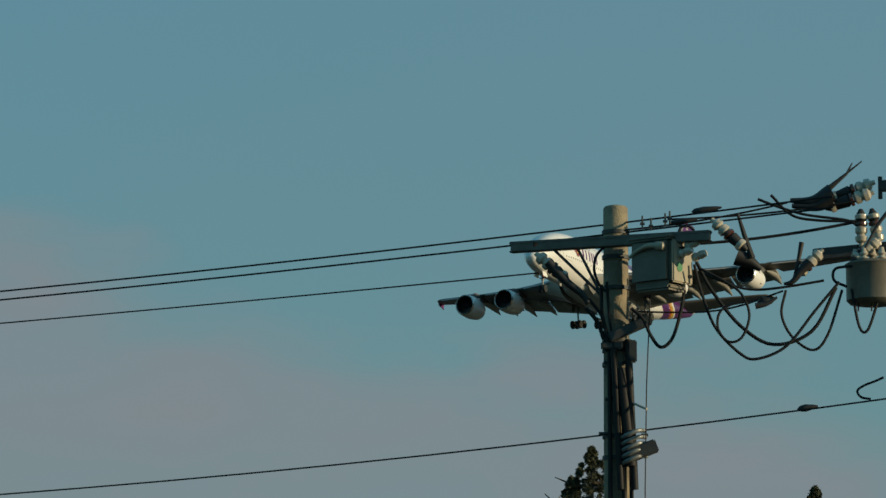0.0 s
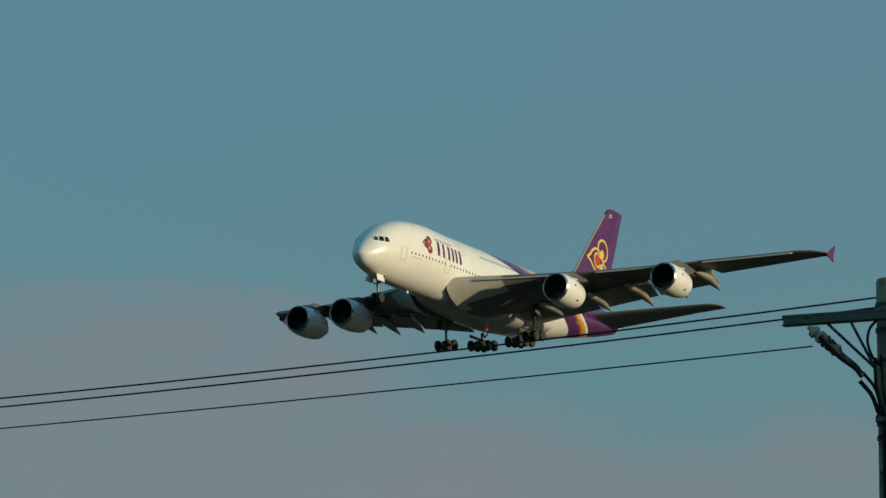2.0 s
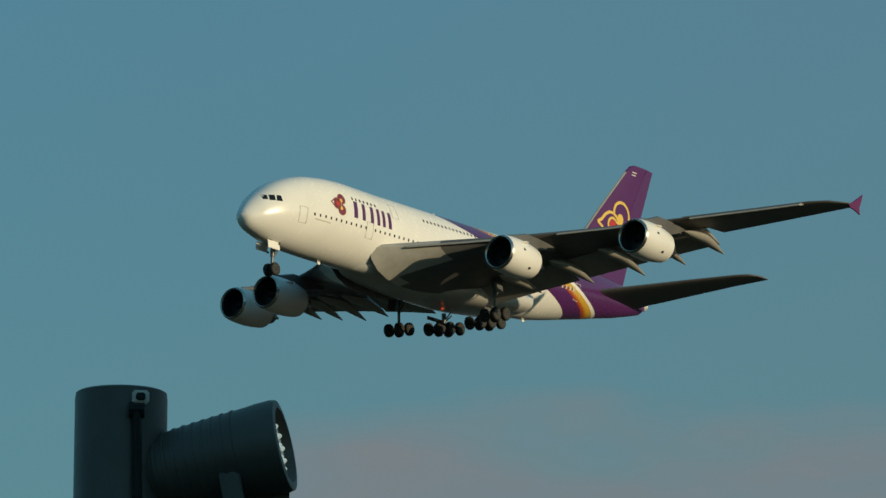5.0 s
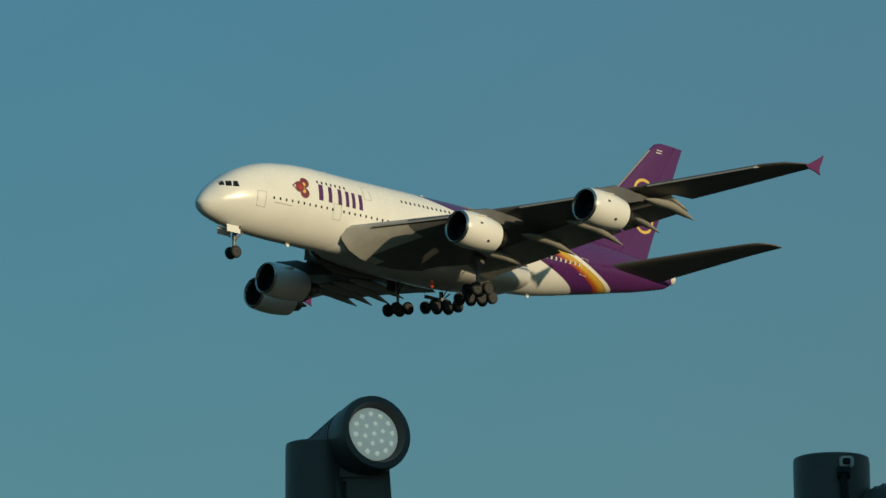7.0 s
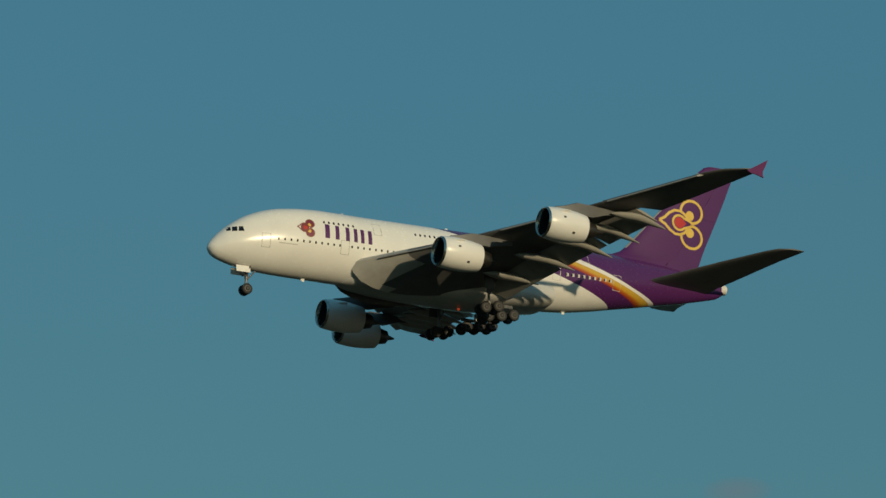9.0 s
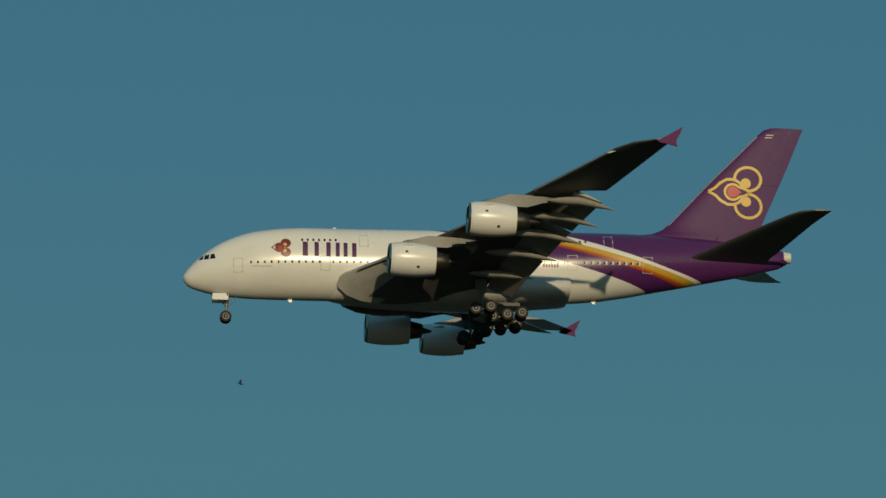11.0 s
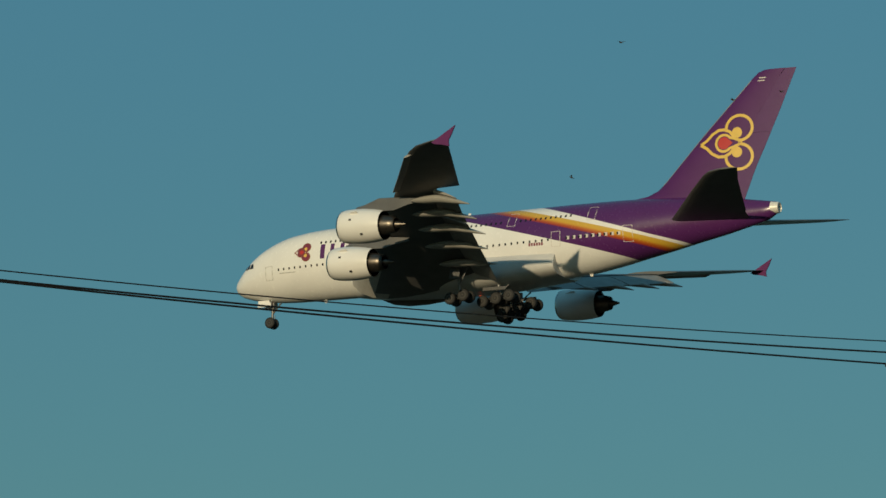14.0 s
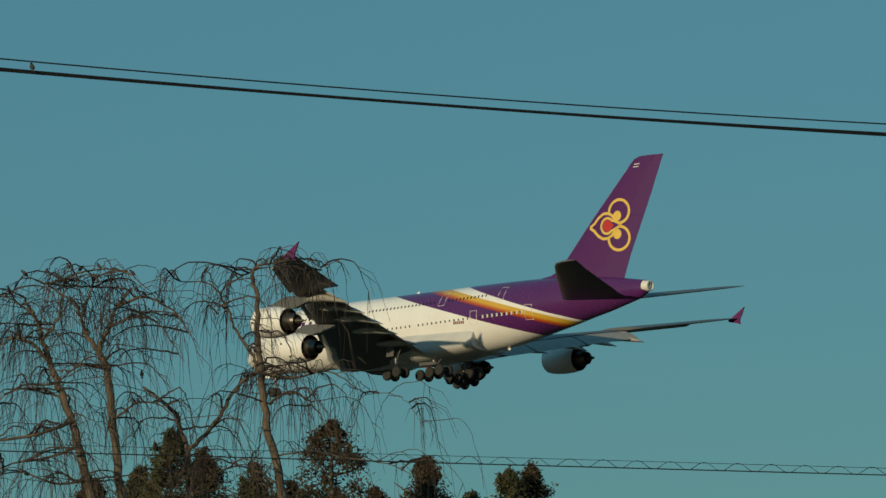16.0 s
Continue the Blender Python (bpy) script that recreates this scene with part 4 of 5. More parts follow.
    part("earth_wire", bm, M_BLACK, p)
    bm = bmesh.new()
    rod(bm, q(1268, 752, -0.2), q(1290, 764, -0.3), 0.012, 0.012, 8)
    part("tag", bm, M_PORC, p)
    for pts in ([(1218, 655), (1228, 655)], [(1215, 678), (1228, 680)], [(1218, 742), (1232, 742)], [(1206, 802), (1230, 802)], [(1280, 805), (1292, 805)], [(1216, 640), (1228, 642)]):
        bm = bmesh.new()
        rod(bm, q(*pts[0], -0.12), q(*pts[1], -0.12), 0.016, n=8)
        part("step_bolt", bm, M_STEEL, p)
    return p, q, top


pole_a, sk, pole_top = utility_pole()


def switch_pole():
    """Second pole of the pair with its own crossarm, insulators and transformer."""
    p = thing("utility_pole", facing(75.1, 35.95), "concrete utility pole with crossarm, porcelain insulators and a grey transformer", "utility pole")
    inv = p.matrix_basis.inverted() @ pole_a.matrix_basis

    def q(a, b, depth=0.0):
        return inv @ sk(a, b, depth)
    top = pole_top + 0.75
    bm = bmesh.new()
    loft(bm, [circle((0, 0, z), (0, 0, 1), r, 24) for z, r in ((-4.3, 0.17), (2, 0.145), (top - 0.03, 0.115), (top, 0.08))])
    part("shaft", bm, M_CONC, p, "weathered concrete shaft")
    bm = bmesh.new()
    box(bm, (q(1590, 492, -0.1) + q(1760, 478, -0.1)) / 2, (0.95, 0.09, 0.11), Matrix.Rotation(-0.08, 4, "Y"), 0.008)
    part("crossarm", bm, M_STEEL, p, "steel crossarm", smooth=False)
    bm = bmesh.new()
    box(bm, q(1730, 372, -0.1), (0.3, 0.09, 0.1), None, 0.008)
    rod(bm, q(1704, 356, -0.1), q(1704, 395, -0.1), 0.02)
    part("upper_arm", bm, M_STEEL, p, "steel bracket arm", smooth=False)
    # transformer drum
    bm = bmesh.new()
    c = q(1688, 582, -0.2)
    turned(bm, c, (0, 0, 1), [(-0.02, 0.1), (0.0, 0.22), (0.03, 0.25), (0.33, 0.25), (0.36, 0.265), (0.39, 0.22), (0.41, 0.05)], 28)
    tr = part("transformer", bm, M_TRAFO, p, "grey-beige transformer drum")
    for k in range(5):
        bm = bmesh.new()
        turned(bm, c + Vector((-0.16 + 0.08 * k, -0.05 - 0.1 * (k % 2), 0.38)), (0, 0, 1), [(0, 0.03), (0.02, 0.045), (0.04, 0.03), (0.06, 0.045), (0.08, 0.03), (0.12, 0.02)], 12)
        part("bushing", bm, M_PORC, tr, "porcelain bushing")
    for x in (-0.14, -0.02):
        bm = bmesh.new()
        rod(bm, c + Vector((x, -0.1, -0.08)), c + Vector((x, -0.1, 0.0)), 0.008, n=6)
        part("drain_stud", bm, M_STEEL, tr)
    # tension insulators on top left, with black covers
    for a, d in ((q(1695, 365, -0.1), (-1, 0.1, -0.35)), (q(1692, 385, -0.16), (-1, 0.1, -0.3))):
        insulator("strain_insulator", p, a, d, r=0.062, length=0.42)
    for pts in ([(1618, 385), (1585, 400), (1545, 398)], [(1615, 395), (1590, 408), (1548, 408)]):
        bm = bmesh.new()
        tube(bm, spline([q(x, y, -0.15) for x, y in pts]), 0.085, 10, r2=0.02)
        part("insulating_sleeve", bm, M_RUBBER, p, "black insulating sleeve")
    for pts in ([(1600, 385), (1640, 355), (1672, 330)], [(1608, 385), (1645, 352), (1655, 333)]):
        bm = bmesh.new()
        tube(bm, [q(x, y, -0.15) for x, y in pts], 0.018, 8, r2=0.006)
        part("sleeve_tail", bm, M_RUBBER, p)
    for a, d in ((q(1600, 490, -0.3), (-0.55, -0.1, -0.55)), (q(1668, 482, -0.2), (0, 0, 1)), (q(1700, 480, -0.2), (-0.2, 0, 1)), (q(1700, 470, -0.3), (-0.8, -0.1, -0.7))):
        insulator("porcelain_insulator", p, a, d, r=0.058, length=0.3)
    for pts, r in (([(1575, 515), (1560, 530), (1545, 548), (1530, 552)], 0.05), ([(1715, 425), (1695, 450), (1672, 490)], 0.02), ([(1562, 480), (1556, 510), (1548, 540)], 0.025), ([(1480, 590), (1500, 586), (1518, 575)], 0.03)):
        bm = bmesh.new()
        tube(bm, spline([q(x, y, -0.4) for x, y in pts]), r, 10, r2=0.012)
        part("insulating_sleeve", bm, M_RUBBER, p, "black insulating sleeve")
    for pts in ([(1487, 402), (1520, 415), (1570, 430), (1640, 440), (1660, 450)], [(1510, 395), (1545, 430), (1590, 440), (1660, 442)], [(1648, 560), (1660, 625), (1674, 632), (1690, 590), (1700, 550)], [(1650, 520), (1620, 525), (1618, 545), (1640, 556)]):
        bm = bmesh.new()
        tube(bm, spline([q(x, y, -0.35) for x, y in pts]), 0.013, 8)
        part("jumper_cable", bm, M_BLACK, p)
    return p


switch_pole()


def wire(name, a, b, sag, r, label, group):
    bm = bmesh.new()
    a, b = Vector(a), Vector(b)
    pts = [a.lerp(b, t) - Vector((0, 0, 4 * sag * t * (1 - t))) for t in [i / 40 for i in range(41)]]
    tube(bm, pts, r * 0.88, 6)
    ob = part(name, bm, M_BLACK)
    return tagged(ob, label, "cable", group)


for a, b, sag, r in (((33.62, 9.86, 7.92), (38.69, 45.70, 8.82), 0.48, 0.0105), ((33.62, 9.86, 7.82), (38.69, 45.70, 8.53), 0.40, 0.0105),
                     ((34.04, 12.83, 7.47), (38.69, 45.70, 7.99), 0.18, 0.0085), ((33.09, 6.09, 6.30), (38.69, 45.70, 7.55), 1.12, 0.0095)):
    wire("overhead_wire", a, b, sag, r, "thin black overhead wire strung from the utility pole", "wires of the street line")
for k, (a, b, r) in enumerate(((sk(1255, 446, -0.1), sk(1540, 402, -0.15), 0.011), (sk(1330, 428, -0.1), sk(1660, 402, -0.2), 0.011), (sk(1372, 478, -0.3), sk(1660, 438, -0.2), 0.017))):
    m = pole_a.matrix_basis
    wire("overhead_wire", m @ a, m @ b, 0.03, r, "black insulated wire between the paired poles", "wires of the street line")
# dark clamp covers on wires
for a, ln, r in ((sk(1372, 416, -0.12), 0.28, 0.034), (sk(1332, 436, -0.12), 0.26, 0.03), (sk(1484, 580, -0.25), 0.16, 0.05), (sk(1553, 760, -0.05), 0.19, 0.035)):
    bm = bmesh.new()
    turned(bm, (0, 0, 0), (1, -0.05, 0.14), [(0, 0.006), (0.03, r * 0.8), (ln * 0.4, r), (ln * 0.8, r * 0.6), (ln, 0.008)], 12)
    ob = part("wire_cover", bm, M_RUBBER)
    ob.matrix_basis = pole_a.matrix_basis @ Matrix.Translation(a)
    tagged(ob, "black insulating cover clamped round a wire", "wire cover", "wire covers")
bm = bmesh.new()
tube(bm, spline([Vector(v) for v in ((0, 0, 0), (-0.09, 0, 0.02), (-0.12, 0, 0.08), (-0.05, 0, 0.13), (0.03, 0, 0.16), (0.12, 0, 0.2))]), 0.011, 8)
ob = part("wire_tail", bm, M_BLACK)
ob.matrix_basis = pole_a.matrix_basis @ Matrix.Translation(sk(1682, 742, 0.0))
tagged(ob, "loose curled end of black wire", "cable")


# ---- floodlights on short posts ----
LAMP_D, LAMP_K = 6.55, 0.643
make_part = part


def floodlight(bearing, post_elev, lamp_side, lamp_elev, turn, nod, pr, clamped, label):
    """Built at eleven metres and drawn in about the eye height to its true size."""
    D = 11.0

    def part(name, bm, *rest, **more):
        bm.transform(Matrix.Translation((0, 0, EYE_Z)) @ Matrix.Scale(LAMP_K, 4) @ Matrix.Translation((0, 0, -EYE_Z)))
        return make_part(name, bm, *rest, **more)
    f = thing("floodlight", facing(bearing, LAMP_D), label, "floodlight", "floodlights on posts")
    top = EYE_Z + D * math.tan(radians(post_elev))
    gz = EYE_Z - (EYE_Z + 0.25) / LAMP_K
    bm = bmesh.new()
    loft(bm, [circle((0, 0, z), (0, 0, 1), r, 32) for z, r in ((gz, pr * 1.04), (top - 0.02, pr), (top - 0.004, pr - 0.002), (top, pr - 0.01))])
    part("post", bm, M_LAMPBODY, f, "dark grey round steel post")
    if clamped:
        bm = bmesh.new()
        box(bm, (0.05, -pr - 0.002, top - 0.035), (0.045, 0.02, 0.036), None, 0.005)
        cl = part("clamp_plate", bm, M_PALE, f, "small pale metal clamp")
        bm = bmesh.new()
        box(bm, (0.05, -pr - 0.013, top - 0.035), (0.024, 0.012, 0.02), None, 0.003)
        part("clamp_bolt", bm, M_BLACK, cl)
        bm = bmesh.new()
        rod(bm, (0.04, -pr - 0.012, top - 0.06), (0.045, -pr - 0.012, top - 0.3), 0.012, n=8)
        rod(bm, (0.02, -pr - 0.005, top - 0.07), (0.06, -pr - 0.005, top - 0.07), 0.02, n=8)
        part("cable", bm, M_BLACK, f)
    c = Vector((lamp_side, -0.08, EYE_Z + D * math.tan(radians(lamp_elev))))
    m = Matrix.Translation(c) @ pose(0, 0, 0, 0, 0, turn) @ pose(0, 0, 0, nod, 0, 0) @ Matrix.Scale(1.1, 4)
    # lamp head: axis towards -y of its own frame
    bm = bmesh.new()
    prof = [(-0.30, 0.07), (-0.285, 0.086), (-0.2, 0.096), (-0.1, 0.104), (-0.03, 0.108), (0.0, 0.111), (0.035, 0.112), (0.048, 0.109), (0.05, 0.091), (0.03, 0.084), (0.022, 0.08), (0.02, 0.002)]
    turned(bm, (0, 0, 0), (0, -1, 0), prof, 40)
    bm.transform(m)
    head = part("lamp_head", bm, M_LAMPBODY, f, "dark grey lamp head with deep rim")
    for k in range(9):
        bm = bmesh.new()
        y = 0.06 + 0.024 * k
        r = 0.1045 - 0.0018 * k
        turned(bm, (0, y - 0.003, 0), (0, 1, 0), [(0, r * 0.9), (0, r + 0.004), (0.006, r + 0.004), (0.006, r * 0.9)], 32)
        bm.transform(m)
        part("cooling_fin", bm, M_LAMPBODY, head)
    bm = bmesh.new()
    turned(bm, (0, -0.024, 0), (0, -1, 0), [(0, 0.08), (0.004, 0.078), (0.007, 0.05), (0.008, 0.002)], 32)
    bm.transform(m)
    lens = part("lens", bm, M_LENS, head, "pale frosted lens")
    dots = [(0.0, 1, 0.0), (0.031, 6, 0.3), (0.060, 12, 0.1)]
    for rr, cnt, off in dots:
        for i in range(cnt):
            a = 2 * math.pi * i / cnt + off
            bm = bmesh.new()
            turned(bm, (rr * math.cos(a), -0.03, rr * math.sin(a)), (0, -1, 0), [(0, 0.0068), (0.004, 0.0055), (0.007, 0.001)], 8)
            bm.transform(m)
            part("led", bm, M_LED, lens, "clear led dome")
    bm = bmesh.new()
    for sx in (-1, 1):
        box(bm, (sx * 0.085, 0.08, -0.12), (0.012, 0.05, 0.16), None, 0.003)
    box(bm, (0, 0.08, -0.2), (0.18, 0.06, 0.014), None, 0.003)
    bm.transform(m)
    part("yoke", bm, M_LAMPBODY, f, "dark steel yoke", smooth=False)
    bm = bmesh.new()
    box(bm, (lamp_side * 0.5, -0.02, c.z - 0.09), (abs(lamp_side) + 0.02, 0.1, 0.1), None, 0.012)
    box(bm, (lamp_side - 0.01, 0.0, c.z - 0.2), (0.15, 0.12, 0.22), None, 0.015)
    part("arm", bm, M_LAMPBODY, f, "dark bracket arm", smooth=False)
    return f


floodlight(40.02, 10.07, 0.165, 10.11, 26, -8, 0.1, False, "dark grey post floodlight with round pale led lens facing out")
floodlight(49.22, 9.74, 0.375, 8.92, 76, -11, 0.121, True, "dark grey finned post floodlight with its lens turned aside")


# ---- far pole with three pin insulators ----
def far_pole():
    B, D = -22.44, 55.0
    top = EYE_Z + D * math.tan(radians(10.11))
    p = thing("utility_pole", facing(B, D, 0.0, 1), "pale concrete utility pole with slanting arm and three insulators", "utility pole")
    k = D / 7000 * 1.015
    bm = bmesh.new()
    loft(bm, [circle((0, 0, z), (0, 0, 1), r, 24) for z, r in ((-4.3, 0.17), (4, 0.125), (top - 0.06, 0.085), (top - 0.015, 0.08), (top, 0.055))])
    part("shaft", bm, M_CONC, p, "pale weathered concrete shaft")

    def q(a, b):
        return Vector(((a - 1171) * k, 0.0, top - (b - 806) * k))
    a, b = q(1148, 851), q(1281, 812)
    bm = bmesh.new()
    rot = (b - a).to_track_quat("X", "Z").to_matrix().to_4x4()
    box(bm, (a + b) / 2 + Vector((0, -0.13, 0)), ((b - a).length, 0.07, 0.06), rot, 0.008)
    part("crossarm", bm, M_GALV, p, "galvanised steel arm", smooth=False)
    bm = bmesh.new()
    rod(bm, q(1214, 835), q(1178, 910), 0.012)
    part("brace", bm, M_STEEL, p)
    for x, y in ((1149, 839), (1210, 822), (1273, 805)):
        bm = bmesh.new()
        c = q(x, y) + Vector((0, -0.13, 0))
        turned(bm, c, (0, 0, 1), [(-0.06, 0.02), (0, 0.03), (0.01, 0.045), (0.03, 0.05), (0.05, 0.035), (0.07, 0.05), (0.1, 0.05), (0.13, 0.04)], 14, 0)
        turned(bm, c, (0, 0, 1), [(-0.005, 0.046), (0.0, 0.052), (0.012, 0.052), (0.018, 0.046)], 14, 1)
        turned(bm, c, (0, 0, 1), [(0.125, 0.035), (0.14, 0.06), (0.2, 0.062), (0.235, 0.045), (0.25, 0.01)], 14, 2)
        turned(bm, c + Vector((-0.1, 0, 0.165)), (1, 0, 0), [(0, 0.012), (0.05, 0.03), (0.15, 0.03), (0.2, 0.012)], 10, 2)
        part("pin_insulator", bm, [M_PORC, M_BROWN, M_RUBBER], p, "white insulator with black cap")
    return p


far_pole()
for a, b, sag, r in (((-20.25, 51.14, 11.61), (-35.16, 22.83, 11.16), 0.427, 0.010), ((-20.53, 50.61, 11.41), (-35.16, 22.83, 11.04), 0.384, 0.015), ((-20.81, 50.08, 11.21), (-35.16, 22.83, 10.97), 0.267, 0.015),
                     ((-20.25, 51.14, 11.61), (-9.09, 55.56, 9.15), 0.1, 0.009), ((-20.53, 50.61, 11.41), (-9.09, 55.56, 8.86), 0.1, 0.009), ((-20.81, 50.08, 11.25), (-9.09, 55.56, 8.6), 0.1, 0.009)):
    wire("overhead_wire", Vector(a) + STEP, Vector(b) + STEP, sag, r, "black overhead wire from the slanting pole arm", "wires of the far line")
# spiral-hung cable in front of the trees
s_a, s_b = Vector((-40.82, 27.96, 7.42)) + STEP, Vector((-24.36, 42.55, 6.76)) + STEP
wire("overhead_wire", s_a, s_b, 0.0, 0.009, "thin black cable in front of trees", "hung cable")
wire("overhead_wire", s_a + Vector((0, 0, 0.1)), s_b + Vector((0, 0, 0.08)), 0.0, 0.004, "fine grey carrier wire over a cable", "hung cable")
bm = bmesh.new()
up = Vector((0, 0, 1))
along = (s_b - s_a).normalized()
across = along.cross(up).normalized()
pts = []
for i in range(900):
    t = 0.44 + 0.56 * i / 899
    ph = t * (s_b - s_a).length / 0.41 * 2 * math.pi
    pts.append(s_a.lerp(s_b, t) + up * (0.045 + 0.048 * math.cos(ph)) + across * 0.048 * math.sin(ph))
tube(bm, pts, 0.004, 4)
tagged(part("cable_hanger", bm, M_BLACK), "thin spiral hanger wound round a cable", "cable", "hung cable")


# plain poles that carry the outer ends of the lines
for x, y, z in ((38.69, 45.70, 8.9), (33.05, 5.95, 6.6), (-35.16, 22.83, 11.4), (-9.09, 55.56, 9.25), (-40.82, 27.96, 7.75), (-24.36, 42.55, 7.2)):
    bm = bmesh.new()
    loft(bm, [circle((0, 0, h), (0, 0, 1), r, 20) for h, r in ((-4.3, 0.16), (z - 0.03, 0.1), (z, 0.07))])
    ob = part("utility_pole", bm, M_CONC)
    ob.matrix_basis = Matrix.Translation(STEP if x < 0 else (0, 0, 0)) @ pose(x, y, 0)
    tagged(ob, "plain weathered concrete utility pole carrying wires", "utility pole", "plain line poles")


# ---- trees ----
def weeping_tree(bearing, dist, stems, seed, twigs, label):
    """Bare weeping tree: stems as sketch lines (right, up), twigs hang from their upper parts."""
    rnd = random.Random(seed)
    gz = -4.0
    f = thing("weeping_tree", facing(bearing, dist, 0.0, 1), label, "tree")
    bm = bmesh.new()
    limbs = []
    for pts, r0, r1 in stems:
        pts = [Vector(p) for p in pts]
        if pts[0].z < gz:
            # straight butt below the first bend
            P = [pts[0]] + spline([pts[1] + (pts[1] - pts[2]) * 0.6] + pts[1:], 7)
        else:
            P = spline(pts, 7)
        P = [v + Vector((rnd.uniform(-.03, .03), rnd.uniform(-.03, .03), 0)) if 0 < i < len(P) - 1 else v for i, v in enumerate(P)]
        tube(bm, P, r0 * 0.62, 8, r2=r1 * 0.7)
        limbs.append((P, r1))
    part("trunk", bm, M_BARK, f, "grey-brown forked stems")
    # side branches: rise, arch over and hang
    groups = {}
    for i in range(twigs):
        P, r1 = limbs[rnd.randrange(len(limbs))]
        lo = int(len(P) * 0.3) if P[0].z < 4 else 0
        s = P[rnd.randrange(lo, len(P))]
        az = rnd.uniform(0, 2 * math.pi)
        reach = rnd.uniform(0.25, 1.5)
        rise = rnd.uniform(0.0, 0.3)
        hang = rnd.uniform(0.3, 1.0) + 0.4 * reach
        d = Vector((math.cos(az), math.sin(az), 0))
        side = Vector((-d.y, d.x, 0)) * rnd.uniform(-0.25, 0.25)
        C = [s, s + d * reach * 0.35 + Vector((0, 0, rise * 0.8)), s + d * reach * 0.75 + side * 0.5 + Vector((0, 0, rise * 0.7)), s + d * reach + side + Vector((0, 0, rise * 0.2 - hang * 0.3)),
             s + d * reach * 1.22 + side * 1.5 + Vector((0, 0, -hang))]
        Q = spline(C, 4)
        Q = [v + Vector((rnd.uniform(-.02, .02), rnd.uniform(-.02, .02), rnd.uniform(-.015, .015))) for v in Q]
        thick = rnd.random() < 0.4
        groups.setdefault(i % 6, []).append((Q, 0.022 if thick else 0.010))
        for _ in range(rnd.randrange(5, 10) if thick else rnd.randrange(2, 5)):
            b = Q[rnd.randrange(2, len(Q) - 2)]
            l = rnd.choice((0.1, 0.3, 0.55, 0.85)) + rnd.uniform(0.0, 0.35)
            dd = d * rnd.uniform(0.05, 0.4) + Vector((rnd.uniform(-1, 1), rnd.uniform(-1, 1), 0)) * 0.3
            groups[i % 6].append(([b, b + dd * 0.6 + Vector((0, 0, -l * 0.25)), b + dd + Vector((0, 0, -l))], 0.007))
    for k, lst in sorted(groups.items()):
        bm = bmesh.new()
        for Q, r in lst:
            tube(bm, Q, r, 3, r2=0.003)
        part("twigs", bm, M_TWIG, f, "thin drooping bare twigs", kind="stuff")
    return f


TREE_D = 70.0
KT = TREE_D / 7000 * 1.01


def tq(a, b, depth=0.0):
    """Sketch units of the tree line to metres in its own frame."""
    return ((a - 360) * KT, depth, EYE_Z + TREE_D * math.tan(radians(9.84 - 0.18 + (441 - b) / 7000 * 57.3)))


TREE_B = -45.12


def down(a, depth=0.0):
    return ((a - 360) * KT, depth, -4.2)


weeping_tree(TREE_B, TREE_D, [
    ([down(190), tq(169, 882), tq(137, 761), tq(104, 673, .2), tq(93, 646, .3), tq(82, 608, .4), tq(66, 564, .4), tq(45, 530, .4)], 0.15, 0.03),
    ([down(230, .3), tq(224, 882, .3), tq(208, 761, .3), tq(197, 662, .2), tq(182, 630, .1), tq(200, 590), tq(212, 555), tq(238, 520)], 0.15, 0.025),
    ([tq(93, 646, .3), tq(60, 615, .2), tq(33, 608, .1), tq(5, 625)], 0.06, 0.02),
    ([tq(182, 630, .1), tq(160, 600, .2), tq(150, 570, .2), tq(130, 540, .2), tq(90, 515, .2)], 0.075, 0.02),
    ([tq(212, 555), tq(260, 535, .1), tq(310, 558, .1), tq(345, 605)], 0.05, 0.012),
    ([tq(142, 755), tq(82, 783, -.4), tq(0, 799, -.5)], 0.06, 0.03),
    ([tq(150, 570, .2), tq(165, 530, .1), tq(180, 500), tq(230, 490)], 0.05, 0.012),
    ([tq(82, 608, .4), tq(110, 570, .3), tq(118, 530, .2), tq(150, 500, .1)], 0.05, 0.012),
    ([tq(66, 564, .4), tq(30, 540, .3), tq(5, 530, .2)], 0.04, 0.01),
    ([tq(200, 590), tq(245, 575, -.2), tq(290, 590, -.3), tq(330, 650, -.3)], 0.045, 0.01),
    ([tq(197, 662, .2), tq(150, 660, -.2), tq(110, 690, -.3), tq(60, 700, -.3)], 0.04, 0.012),
    ([tq(88, 515), tq(180, 488), tq(240, 500), tq(290, 545)], 0.03, 0.01),
    ([tq(150, 800), tq(95, 825, -.3), tq(30, 838, -.4), tq(-30, 872, -.4)], 0.045, 0.012),
    ([tq(165, 860), tq(110, 868, -.2), tq(50, 850, -.4), tq(-10, 862, -.4)], 0.04, 0.012),
    ([tq(214, 745, .3), tq(250, 722, .1), tq(296, 730), tq(332, 775)], 0.04, 0.01),
    ([tq(120, 715, .2), tq(80, 700), tq(35, 706, -.2), tq(-10, 740, -.2)], 0.04, 0.012),
], 3, 215, "bare weeping tree with arching stems and hanging reddish twigs")
